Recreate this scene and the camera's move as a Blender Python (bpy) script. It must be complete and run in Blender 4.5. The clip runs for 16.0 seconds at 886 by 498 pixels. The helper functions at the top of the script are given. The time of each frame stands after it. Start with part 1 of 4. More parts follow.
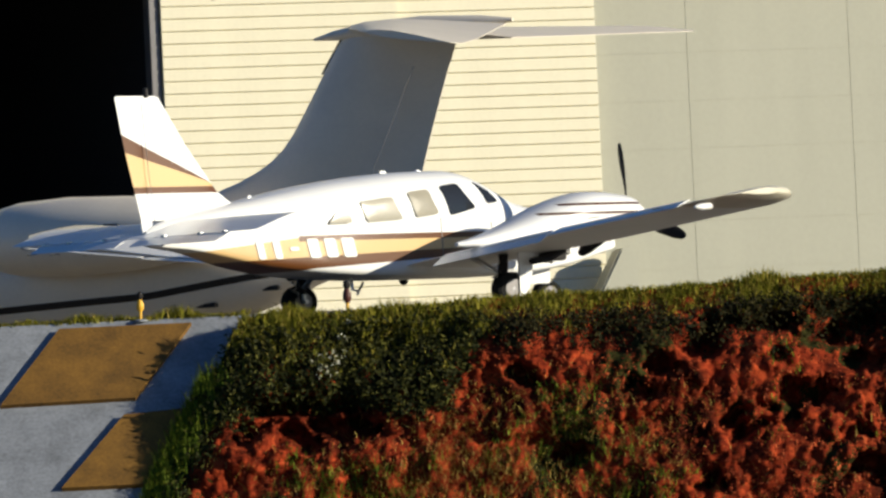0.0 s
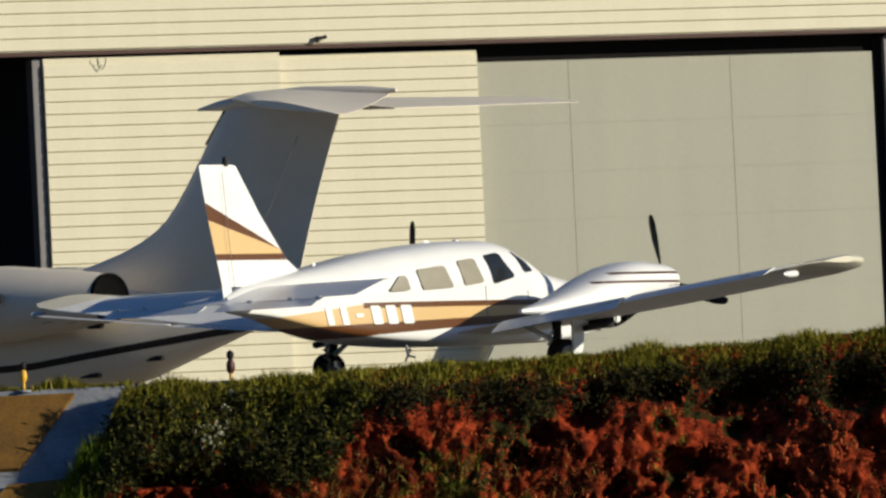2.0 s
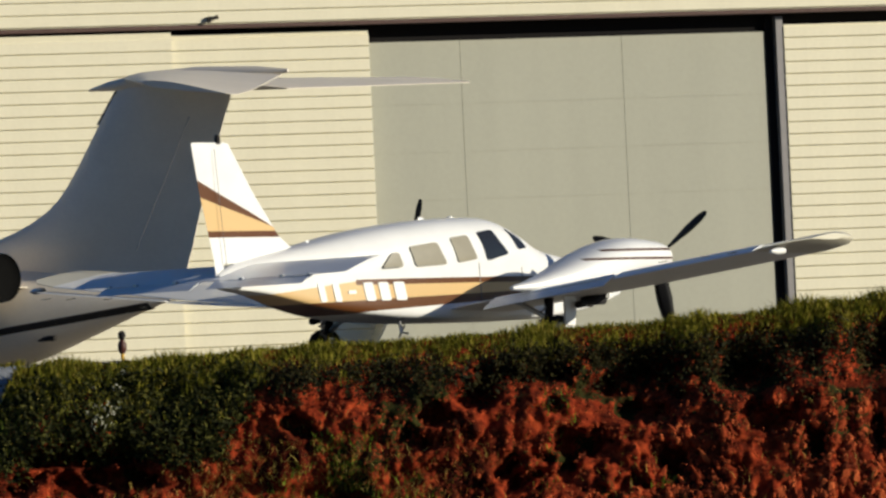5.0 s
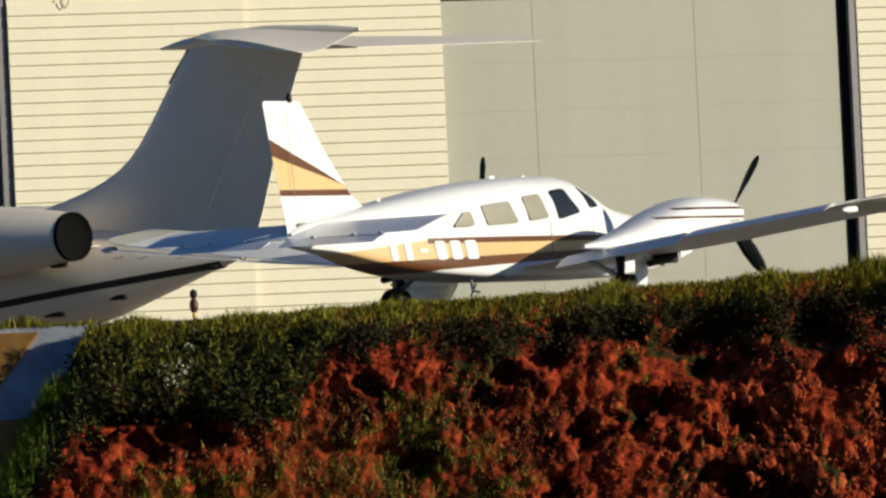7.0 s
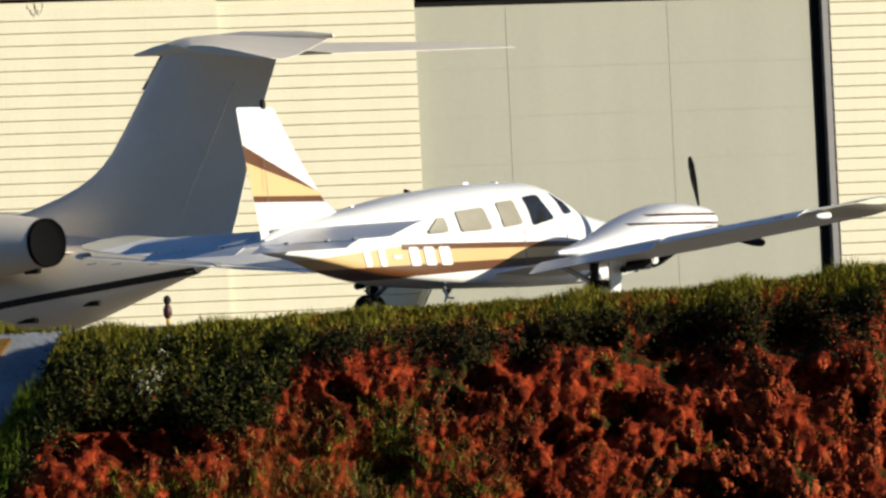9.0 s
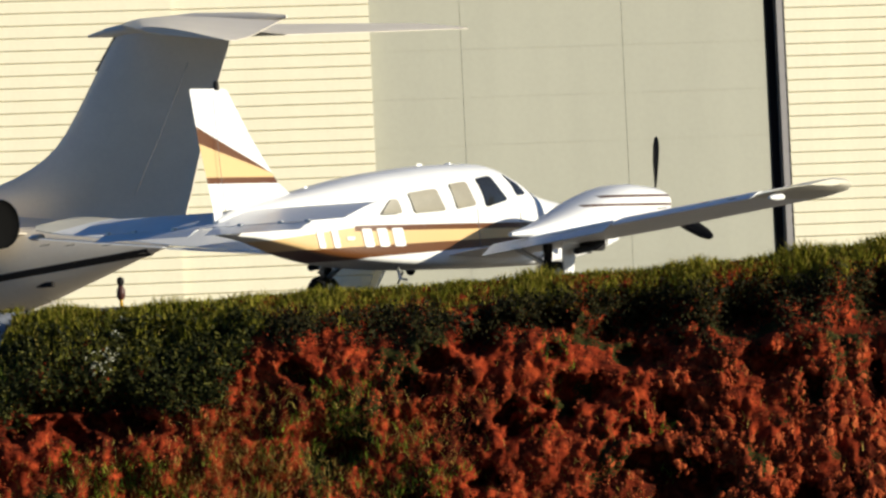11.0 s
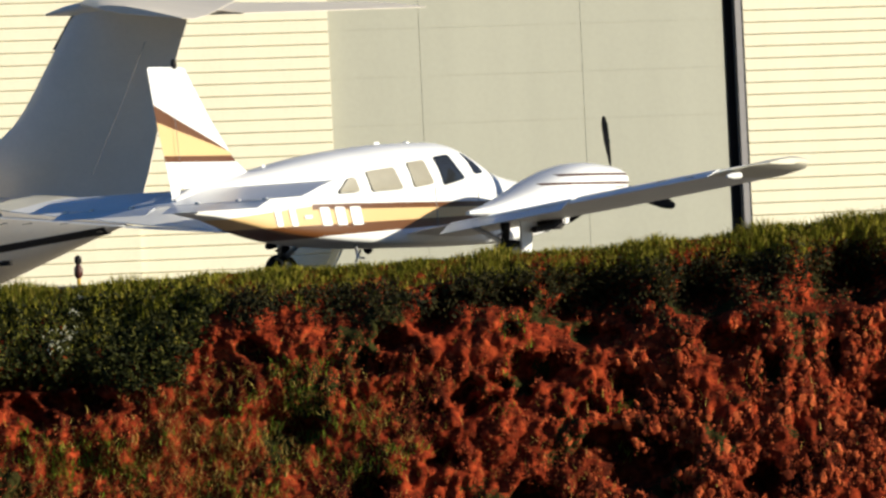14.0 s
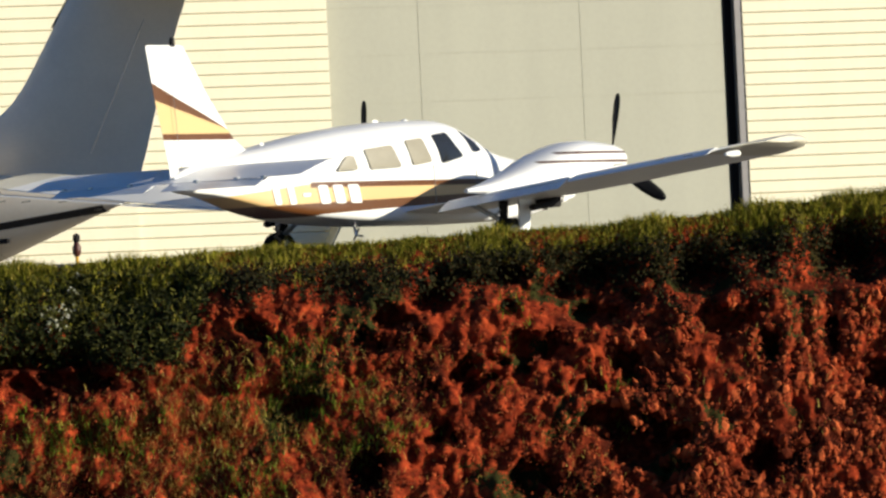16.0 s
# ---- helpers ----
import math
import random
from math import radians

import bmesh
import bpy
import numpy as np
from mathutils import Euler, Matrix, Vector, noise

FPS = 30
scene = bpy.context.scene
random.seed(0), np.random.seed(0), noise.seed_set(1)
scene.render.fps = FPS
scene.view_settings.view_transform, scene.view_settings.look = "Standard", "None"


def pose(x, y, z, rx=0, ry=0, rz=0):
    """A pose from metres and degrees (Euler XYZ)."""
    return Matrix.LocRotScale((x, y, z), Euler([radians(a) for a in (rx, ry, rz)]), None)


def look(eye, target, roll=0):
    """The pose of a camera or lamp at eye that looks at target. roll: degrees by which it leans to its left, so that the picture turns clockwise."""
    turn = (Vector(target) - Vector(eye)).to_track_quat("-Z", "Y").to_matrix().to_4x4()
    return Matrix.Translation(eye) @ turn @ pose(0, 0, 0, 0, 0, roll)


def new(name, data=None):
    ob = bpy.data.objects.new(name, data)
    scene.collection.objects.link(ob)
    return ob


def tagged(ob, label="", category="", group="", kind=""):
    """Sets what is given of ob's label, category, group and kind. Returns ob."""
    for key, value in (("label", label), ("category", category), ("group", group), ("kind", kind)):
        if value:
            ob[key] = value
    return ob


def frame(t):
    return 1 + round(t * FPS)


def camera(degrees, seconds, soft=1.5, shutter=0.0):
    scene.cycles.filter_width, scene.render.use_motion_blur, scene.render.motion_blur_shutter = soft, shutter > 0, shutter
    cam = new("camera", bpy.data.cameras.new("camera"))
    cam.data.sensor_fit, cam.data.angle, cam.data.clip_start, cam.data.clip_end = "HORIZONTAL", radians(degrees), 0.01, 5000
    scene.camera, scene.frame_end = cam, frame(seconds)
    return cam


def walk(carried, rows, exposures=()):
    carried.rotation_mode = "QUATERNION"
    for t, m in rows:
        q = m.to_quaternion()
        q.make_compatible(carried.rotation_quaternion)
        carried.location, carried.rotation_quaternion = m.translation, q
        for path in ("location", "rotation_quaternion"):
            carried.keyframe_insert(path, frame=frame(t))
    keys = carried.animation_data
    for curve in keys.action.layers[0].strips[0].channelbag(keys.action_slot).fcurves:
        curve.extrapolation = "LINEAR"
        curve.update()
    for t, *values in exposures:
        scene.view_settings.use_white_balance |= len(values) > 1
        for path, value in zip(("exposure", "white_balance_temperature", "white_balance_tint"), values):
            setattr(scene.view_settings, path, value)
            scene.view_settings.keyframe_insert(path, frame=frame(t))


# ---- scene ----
# The film is stretched sideways by about 4 to 3. Lengths along the ground are therefore
# drawn out a little and heights pressed a little; STRETCH is the scale of the aircraft.
STRETCH = (1.185, 1.185, 0.88)
EYE = (0.0, -110.0, -1.8)
ROLL = 2.7
cam = camera(6.04, 16.0, soft=2.6)
# seconds, yaw, pitch: a long lens held by hand on one spot
ROWS = [
    (0, 1.6127, 1.2711),
    (0.5, 1.3274, 1.4275),
    (1, 1.2614, 1.5981),
    (1.5, 1.0766, 1.6704),
    (2, 0.7966, 1.7151),
    (2.5, 0.4312, 1.6863),
    (3, 0.0781, 1.4805),
    (3.2, -0.0352, 1.4289),
    (5.3, 0.0708, 1.5535),
    (5.5, -0.0000, 1.5000),
    (6, 0.4442, 1.4939),
    (6.5, 0.5257, 1.4013),
    (7, 0.5659, 1.2874),
    (7.5, 0.5027, 1.2342),
    (8, 0.5285, 1.3435),
    (8.2, 0.4566, 1.3942),
    (10.3, 0.3127, 1.1712),
    (10.5, 0.1693, 1.1838),
    (11, 0.0730, 1.1792),
    (11.5, -0.1038, 1.0821),
    (12, -0.1335, 1.0575),
    (12.5, -0.1126, 1.1048),
    (13, -0.1274, 1.1736),
    (13.5, -0.2127, 1.1001),
    (14, -0.2089, 1.0192),
    (14.5, -0.1792, 1.0438),
    (15, -0.1464, 1.0839),
    (15.5, -0.2364, 1.0295),
    (16, -0.2134, 0.8685),
]
walk(cam, [(t, pose(*EYE, 90 + pitch, ROLL, yaw + pitch * math.sin(radians(ROLL)))) for t, yaw, pitch in ROWS],
     exposures=[(0.0, 0.33), (1.0, 0.12), (1.5, 0.03), (3.2, -0.05), (5.5, 0.0), (7.0, 0.15), (8.0, 0.26), (10.5, 0.36), (12.5, 0.44), (16.0, 0.5)])

# ---- world and sun ----
SUN_AZ, SUN_EL = 70.0, 15.0  # degrees to the right of straight behind the camera, and above the horizon
to_sun = Vector((math.sin(radians(SUN_AZ)) * math.cos(radians(SUN_EL)), -math.cos(radians(SUN_AZ)) * math.cos(radians(SUN_EL)), math.sin(radians(SUN_EL))))
world = bpy.data.worlds.new("sky")
scene.world = world
world.use_nodes = True
wn = world.node_tree
sky = wn.nodes.new("ShaderNodeTexSky")
sky.sky_type = "NISHITA"
sky.sun_disc = False
sky.ozone_density = 8.0
sky.dust_density = 0.4
sky.sun_elevation = radians(SUN_EL)
sky.sun_rotation = math.atan2(to_sun.x, to_sun.y)
wn.nodes["Background"].inputs["Strength"].default_value = 0.068
wn.links.new(sky.outputs[0], wn.nodes["Background"].inputs["Color"])
sun = new("sun", bpy.data.lights.new("sun", "SUN"))
sun.data.energy = 5.0
sun.data.angle = radians(0.5)
sun.data.color = (1.0, 0.92, 0.74)
sun.matrix_world = look(to_sun * 100, (0, 0, 0))


# ---- materials ----
class Nodes:
    """Short hand for a node material."""

    def __init__(self, name):
        self.mat = bpy.data.materials.new(name)
        self.mat.use_nodes = True
        self.tree = self.mat.node_tree
        self.bsdf = self.tree.nodes["Principled BSDF"]

    def add(self, kind, **values):
        n = self.tree.nodes.new(kind)
        for key, value in values.items():
            n.inputs[key].default_value = value
        return n

    def link(self, a, b):
        self.tree.links.new(a, b)

    def coords(self):
        return self.add("ShaderNodeTexCoord").outputs["Object"]

    def noise(self, scale, detail=4.0, vec=None):
        n = self.add("ShaderNodeTexNoise", Scale=scale, Detail=detail)
        self.link(vec if vec else self.coords(), n.inputs["Vector"])
        return n.outputs["Fac"]

    def math(self, op, a, b=0.0):
        n = self.tree.nodes.new("ShaderNodeMath")
        n.operation = op
        for i, v in enumerate((a, b)):
            if isinstance(v, (int, float)):
                n.inputs[i].default_value = v
            else:
                self.link(v, n.inputs[i])
        return n.outputs[0]

    def mix(self, fac, a, b):
        n = self.tree.nodes.new("ShaderNodeMix")
        n.data_type = "RGBA"
        for sock, v in ((n.inputs[0], fac), (n.inputs[6], a), (n.inputs[7], b)):
            if isinstance(v, tuple):
                sock.default_value = (*v, 1.0)[:4]
            elif isinstance(v, (int, float)):
                sock.default_value = v
            else:
                self.link(v, sock)
        return n.outputs[2]

    def ramp(self, fac, stops):
        n = self.tree.nodes.new("ShaderNodeValToRGB")
        el = n.color_ramp.elements
        while len(el) < len(stops):
            el.new(0.5)
        for e, (p, c) in zip(el, stops):
            e.position, e.color = p, (*c, 1.0)
        self.link(fac, n.inputs[0])
        return n.outputs[0]

    def finish(self, colour, rough=0.5, metal=0.0, bump=None, strength=0.2, distance=0.01):
        b = self.bsdf
        if isinstance(colour, tuple):
            b.inputs["Base Color"].default_value = (*colour, 1.0)
        else:
            self.link(colour, b.inputs["Base Color"])
        if isinstance(rough, (int, float)):
            b.inputs["Roughness"].default_value = rough
        else:
            self.link(rough, b.inputs["Roughness"])
        b.inputs["Metallic"].default_value = metal
        if bump is not None:
            n = self.add("ShaderNodeBump", Strength=strength, Distance=distance)
            self.link(bump, n.inputs["Height"])
            self.link(n.outputs[0], b.inputs["Normal"])
        return self.mat


def plain(name, colour, rough=0.5, metal=0.0, spread=0.12, scale=6.0):
    """A surface of one colour with faint grain and stains at two scales."""
    n = Nodes(name)
    fac = n.math("ADD", n.math("MULTIPLY", n.noise(scale, 5.0), 0.6), n.math("MULTIPLY", n.noise(scale * 9, 3.0), 0.4))
    dark = tuple(c * (1 - spread) for c in colour)
    light = tuple(min(1.0, c * (1 + spread)) for c in colour)
    return n.finish(n.ramp(fac, [(0.3, dark), (0.7, light)]), rough, metal, fac, 0.08, 0.004)


def above(n, value, line):
    return n.math("GREATER_THAN", value, line)


def between(n, value, low, high):
    return n.math("MULTIPLY", n.math("GREATER_THAN", value, low), n.math("LESS_THAN", value, high))


WHITE, GOLD, BROWN = (0.8, 0.8, 0.79), (0.66, 0.45, 0.21), (0.115, 0.042, 0.012)


def paint_base(n):
    return n.ramp(n.noise(3.0, 6.0), [(0.3, tuple(c * 0.93 for c in WHITE)), (0.7, WHITE)])


def fuselage_paint():
    n = Nodes("cream_and_gold_paint")
    sep = n.add("ShaderNodeSeparateXYZ")
    n.link(n.coords(), sep.inputs[0])
    x, z = sep.outputs["X"], sep.outputs["Z"]
    aft = n.math("SUBTRACT", x, 2.4)
    low = n.math("ADD", n.math("ADD", n.math("MULTIPLY", n.math("MAXIMUM", aft, 0.0), 0.06), n.math("MULTIPLY", n.math("MINIMUM", aft, 0.0), 0.16)), 0.4)
    high = n.math("ADD", n.math("MULTIPLY", aft, 0.035), 0.565)
    crown = n.math("MINIMUM", n.math("ADD", n.math("MULTIPLY", x, 0.13), 0.555), 0.86)
    gold = n.math("MULTIPLY", n.math("MULTIPLY", above(n, z, high), n.math("LESS_THAN", z, crown)), between(n, x, 0.7, 7.2))
    brown = n.math("MULTIPLY", above(n, z, low), n.math("LESS_THAN", z, high))
    line = n.math("MULTIPLY", between(n, z, 0.785, 0.865), between(n, x, 2.2, 7.2))
    c = n.mix(gold, paint_base(n), GOLD)
    c = n.mix(n.math("MULTIPLY", brown, between(n, x, 0.7, 7.2)), c, BROWN)
    c = n.mix(line, c, BROWN)
    return n.finish(c, 0.28)


def fin_paint():
    n = Nodes("striped_fin_paint")
    sep = n.add("ShaderNodeSeparateXYZ")
    n.link(n.coords(), sep.inputs[0])
    x, z = sep.outputs["X"], sep.outputs["Z"]
    top = n.math("ADD", n.math("MULTIPLY", x, -0.55), 2.4)
    mid = n.math("ADD", n.math("MULTIPLY", x, -0.36), 2.15)
    c = n.mix(n.math("MULTIPLY", above(n, z, mid), n.math("LESS_THAN", z, top)), paint_base(n), BROWN)
    c = n.mix(n.math("MULTIPLY", n.math("LESS_THAN", z, mid), above(n, z, 1.62)), c, GOLD)
    c = n.mix(between(n, z, 1.53, 1.62), c, BROWN)
    return n.finish(c, 0.28)


def nacelle_paint():
    n = Nodes("lined_cowling_paint")
    sep = n.add("ShaderNodeSeparateXYZ")
    n.link(n.coords(), sep.inputs[0])
    x, z = sep.outputs["X"], sep.outputs["Z"]
    c = n.mix(n.math("MULTIPLY", between(n, z, 1.13, 1.165), above(n, x, 4.6)), paint_base(n), (0.08, 0.03, 0.012))
    c = n.mix(n.math("MULTIPLY", between(n, z, 1.0, 1.035), above(n, x, 4.3)), c, (0.08, 0.03, 0.012))
    return n.finish(c, 0.28)


def cladding(name, colour):
    n = Nodes(name)
    streak = n.add("ShaderNodeMapping")
    streak.inputs["Scale"].default_value = (1.2, 1.2, 0.12)
    n.link(n.coords(), streak.inputs[0])
    fac = n.math("ADD", n.math("MULTIPLY", n.noise(1.4, 5.0, streak.outputs[0]), 0.6), n.math("MULTIPLY", n.noise(14.0, 4.0), 0.4))
    return n.finish(n.ramp(fac, [(0.3, tuple(c * 0.9 for c in colour)), (0.68, colour)]), 0.5, 0.0, fac, 0.06, 0.004)


def soil_material():
    n = Nodes("red_earth")
    big, small, fine = n.noise(1.1, 5.0), n.noise(7.0, 6.0), n.noise(38.0, 4.0)
    c = n.ramp(small, [(0.3, (0.06, 0.009, 0.004)), (0.5, (0.18, 0.023, 0.008)), (0.72, (0.42, 0.066, 0.02))])
    moss = n.math("GREATER_THAN", n.math("ADD", big, n.math("MULTIPLY", fine, 0.25)), 0.72)
    c = n.mix(moss, c, (0.03, 0.03, 0.008))
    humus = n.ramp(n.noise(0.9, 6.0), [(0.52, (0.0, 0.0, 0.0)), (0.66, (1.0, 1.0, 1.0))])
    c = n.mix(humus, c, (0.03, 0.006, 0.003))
    h = n.math("ADD", n.math("MULTIPLY", small, 0.7), n.math("MULTIPLY", fine, 0.3))
    n.bsdf.inputs["Specular IOR Level"].default_value = 0.05
    return n.finish(c, 1.0, 0.0, h, 0.55, 0.04)


def leaf_material(name, stops, rough=0.7):
    n = Nodes(name)
    g = n.add("ShaderNodeNewGeometry")
    c = n.ramp(g.outputs["Random Per Island"], stops)
    fac = n.noise(25.0, 3.0)
    c2 = n.mix(n.math("MULTIPLY", fac, 0.5), c, (0.02, 0.02, 0.008))
    m = n.finish(c2, rough)
    n.bsdf.inputs["Specular IOR Level"].default_value = 0.08
    return m


PAINT_FUS, PAINT_FIN, PAINT_NAC = fuselage_paint(), fin_paint(), nacelle_paint()
PAINT = plain("white_aircraft_paint", WHITE, 0.3, 0, 0.05, 3.0)
JET_PAINT = plain("jet_white_paint", (0.78, 0.7, 0.58), 0.35, 0, 0.06, 2.0)
BLACK_PAINT = plain("black_paint", (0.012, 0.012, 0.014), 0.4)
RUBBER = plain("tyre_rubber", (0.015, 0.015, 0.015), 0.85)
STEEL = plain("brushed_steel", (0.55, 0.55, 0.55), 0.35, 0.9)
BARE = plain("soot_dark_metal", (0.03, 0.028, 0.028), 0.6, 0.4)
BLADE = plain("matt_black_blade", (0.012, 0.012, 0.013), 0.6)
LETTER = plain("white_lettering", (0.82, 0.82, 0.8), 0.4, 0, 0.03)
CREAM = cladding("cream_steel_cladding", (0.72, 0.67, 0.5))
GREYDOOR = cladding("grey_green_door_paint", (0.375, 0.37, 0.295))
SEAM = plain("door_seam", (0.34, 0.335, 0.27), 0.7)
TRIM = plain("dark_brown_flashing", (0.06, 0.022, 0.014), 0.6)
FRAME_GREY = plain("grey_steel_frame", (0.2, 0.19, 0.19), 0.5, 0.3)
# black of the door post, also used as painted shade over the doors
POST_GAP_BLACK = plain("black_post_and_gap_shade", (0.012, 0.011, 0.011), 0.95)
# blacker than soot, so the colour also holds the pipe's inner shade
SOOT_SHADE = plain("exhaust_soot_and_shade", (0.004, 0.004, 0.004), 1.0)
INTERIOR = plain("shaded_interior", (0.03, 0.03, 0.035), 0.9)
CONCRETE = plain("pale_concrete", (0.22, 0.235, 0.26), 0.9, 0, 0.4, 2.5)
APRON = plain("apron_concrete", (0.13, 0.115, 0.095), 0.9, 0, 0.2, 1.2)
OCHRE = plain("ochre_dry_turf", (0.17, 0.082, 0.01), 0.95, 0, 0.5, 3.0)
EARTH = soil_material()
FIELD = plain("dry_field", (0.16, 0.13, 0.06), 0.95, 0, 0.3, 0.6)
GRASS = leaf_material("green_grass", [(0.0, (0.06, 0.07, 0.006)), (0.5, (0.25, 0.24, 0.018)), (0.85, (0.38, 0.32, 0.04)), (1.0, (0.45, 0.34, 0.08))])
REDLEAF = leaf_material("red_dry_leaf", [(0.0, (0.07, 0.009, 0.004)), (0.6, (0.2, 0.028, 0.009)), (1.0, (0.42, 0.08, 0.024))])
CLOD = leaf_material("red_clod", [(0.0, (0.1, 0.012, 0.005)), (0.5, (0.28, 0.04, 0.013)), (1.0, (0.58, 0.125, 0.04))], 0.95)
SHRUB = leaf_material("dark_shrub_leaf", [(0.0, (0.008, 0.01, 0.002)), (0.6, (0.026, 0.029, 0.006)), (1.0, (0.11, 0.105, 0.018))])
# leaf colour darkened to carry the shade under the crest
SHADE_LEAF = leaf_material("leaf_dark_for_shade", [(0.0, (0.006, 0.006, 0.002)), (0.6, (0.018, 0.016, 0.004)), (1.0, (0.05, 0.04, 0.01))])
BLOSSOM = leaf_material("white_blossom", [(0.0, (0.45, 0.44, 0.3)), (1.0, (0.8, 0.78, 0.62))])
for dull in (SOOT_SHADE, POST_GAP_BLACK, BLADE, RUBBER, BARE, INTERIOR):
    dull.node_tree.nodes["Principled BSDF"].inputs["Specular IOR Level"].default_value = 0.1
STRAW = leaf_material("straw", [(0.0, (0.16, 0.1, 0.014)), (0.5, (0.42, 0.27, 0.05)), (1.0, (0.68, 0.48, 0.13))])
FRESH = leaf_material("fresh_green", [(0.0, (0.04, 0.07, 0.006)), (0.6, (0.12, 0.19, 0.012)), (1.0, (0.26, 0.3, 0.03))])
GLASS = Nodes("cabin_glass").finish((0.02, 0.022, 0.025), 0.06)
BLIND = plain("sunlit_window_blind", (0.3, 0.275, 0.21), 0.25, 0, 0.1, 5.0)
TIP = plain("cream_moulded_tip", (0.62, 0.58, 0.46), 0.3, 0, 0.05, 3.0)
LAMP = plain("clear_light_cover", (0.85, 0.85, 0.82), 0.15, 0, 0.02)
RUSTRED = plain("dark_red_paint", (0.07, 0.016, 0.01), 0.5)
AMBER = plain("yellow_paint", (0.75, 0.42, 0.03), 0.5)


# ---- mesh helpers ----
def link_mesh(name, bm, material, parent=None, label="", smooth=True):
    me = bpy.data.meshes.new(name)
    bmesh.ops.recalc_face_normals(bm, faces=bm.faces)
    bm.to_mesh(me)
    bm.free()
    for m in material if isinstance(material, (list, tuple)) else [material]:
        me.materials.append(m)
    if smooth:
        me.polygons.foreach_set("use_smooth", [True] * len(me.polygons))
        me.set_sharp_from_angle(angle=radians(38))
    ob = new(name, me)
    ob.parent = parent
    if label:
        ob["label"] = label
    return ob


def part(name, bm, material, parent, label="", smooth=True):
    return link_mesh(name, bm, material, parent, label, smooth)


def loft(rings, bm=None, caps=True):
    """A skin over rings of equally many points."""
    bm = bm or bmesh.new()
    rows = [[bm.verts.new(p) for p in ring] for ring in rings]
    n = len(rows[0])
    for a, b in zip(rows, rows[1:]):
        for i in range(n):
            bm.faces.new((a[i], a[(i + 1) % n], b[(i + 1) % n], b[i]))
    if caps:
        bm.faces.new(rows[0][::-1])
        bm.faces.new(rows[-1])
    return bm


def box(bm, x0, x1, y0, y1, z0, z1, bevel=0.0):
    new_bm = bmesh.new()
    bmesh.ops.create_cube(new_bm, size=1.0)
    for v in new_bm.verts:
        v.co = Vector(((x0 + x1) / 2 + v.co.x * (x1 - x0), (y0 + y1) / 2 + v.co.y * (y1 - y0), (z0 + z1) / 2 + v.co.z * (z1 - z0)))
    if bevel:
        bmesh.ops.bevel(new_bm, geom=new_bm.edges[:], offset=bevel, segments=2, affect="EDGES")
    tmp = bpy.data.meshes.new("tmp")
    new_bm.to_mesh(tmp)
    new_bm.free()
    bm.from_mesh(tmp)
    bpy.data.meshes.remove(tmp)
    return bm


def tube(points, radius, sides=10, bm=None):
    """A round bar along points; radius may be a list."""
    pts = [Vector(p) for p in points]
    radii = radius if isinstance(radius, (list, tuple)) else [radius] * len(pts)
    rings = []
    for i, p in enumerate(pts):
        d = (pts[min(i + 1, len(pts) - 1)] - pts[max(i - 1, 0)]).normalized()
        side = d.cross(Vector((0.31, 0.2, 0.93))).normalized()
        up = side.cross(d)
        rings.append([p + (side * math.cos(a) + up * math.sin(a)) * radii[i] for a in (k * math.tau / sides for k in range(sides))])
    return loft(rings, bm)


def oval(x, y, zc, w, h, n=2.0, count=28):
    """A ring across the x axis: a superellipse of half width w and half height h."""
    out = []
    for k in range(count):
        a = k * math.tau / count
        c, s = math.cos(a), math.sin(a)
        out.append((x, y + w * math.copysign(abs(c) ** (2 / n), c), zc + h * math.copysign(abs(s) ** (2 / n), s)))
    return out


def smooth_rows(rows, steps):
    """Rows of numbers glided over by a spline through them, keyed by their first number."""
    rows = [np.array(r, float) for r in rows]
    out = []
    for i in range(len(rows) - 1):
        p0, p1, p2, p3 = rows[max(i - 1, 0)], rows[i], rows[i + 1], rows[min(i + 2, len(rows) - 1)]
        for k in range(steps):
            t = k / steps
            out.append(0.5 * (2 * p1 + (p2 - p0) * t + (2 * p0 - 5 * p1 + 4 * p2 - p3) * t * t + (3 * p1 - p0 - 3 * p2 + p3) * t ** 3))
    out.append(rows[-1])
    return out


FOIL = [(1.0, 0.004), (0.8, 0.028), (0.55, 0.06), (0.3, 0.078), (0.12, 0.06), (0.03, 0.032), (0.0, 0.0),
        (0.03, -0.024), (0.12, -0.038), (0.3, -0.045), (0.55, -0.035), (0.8, -0.016), (1.0, -0.004)]


def foil_ring(le, chord, thick=1.0, pitch=0.0, upright=False):
    """A wing section: leading edge point, chord running aft (-x), turned by pitch; upright for a fin."""
    ring = []
    for c, t in FOIL:
        dx, dz = -c * chord, t * chord * thick
        dx, dz = dx * math.cos(pitch) - dz * math.sin(pitch), dx * math.sin(pitch) + dz * math.cos(pitch)
        ring.append((le[0] + dx, le[1] + dz, le[2]) if upright else (le[0] + dx, le[1], le[2] + dz))
    return ring


def wheel(parent, x, y, z, r, w):
    hub = part("wheel", tube([(x, y - w * 0.5, z), (x, y + w * 0.5, z)], r * 0.55, 18), FRAME_GREY, parent)
    prof = [(-0.5, 0.55), (-0.5, 0.85), (-0.35, 0.97), (0, 1.0), (0.35, 0.97), (0.5, 0.85), (0.5, 0.55)]
    rings = [[(x + r * q * math.cos(a), y + w * p, z + r * q * math.sin(a)) for a in (k * math.tau / 22 for k in range(22))] for p, q in prof]
    part("tyre", loft(rings, None, False), RUBBER, hub)
    return hub


def thing(name, label, category, m=None, scale=None, group=""):
    ob = new(name)
    if m is not None:
        ob.matrix_basis = m
    if scale:
        ob.scale = scale
    return tagged(ob, label, category, group)


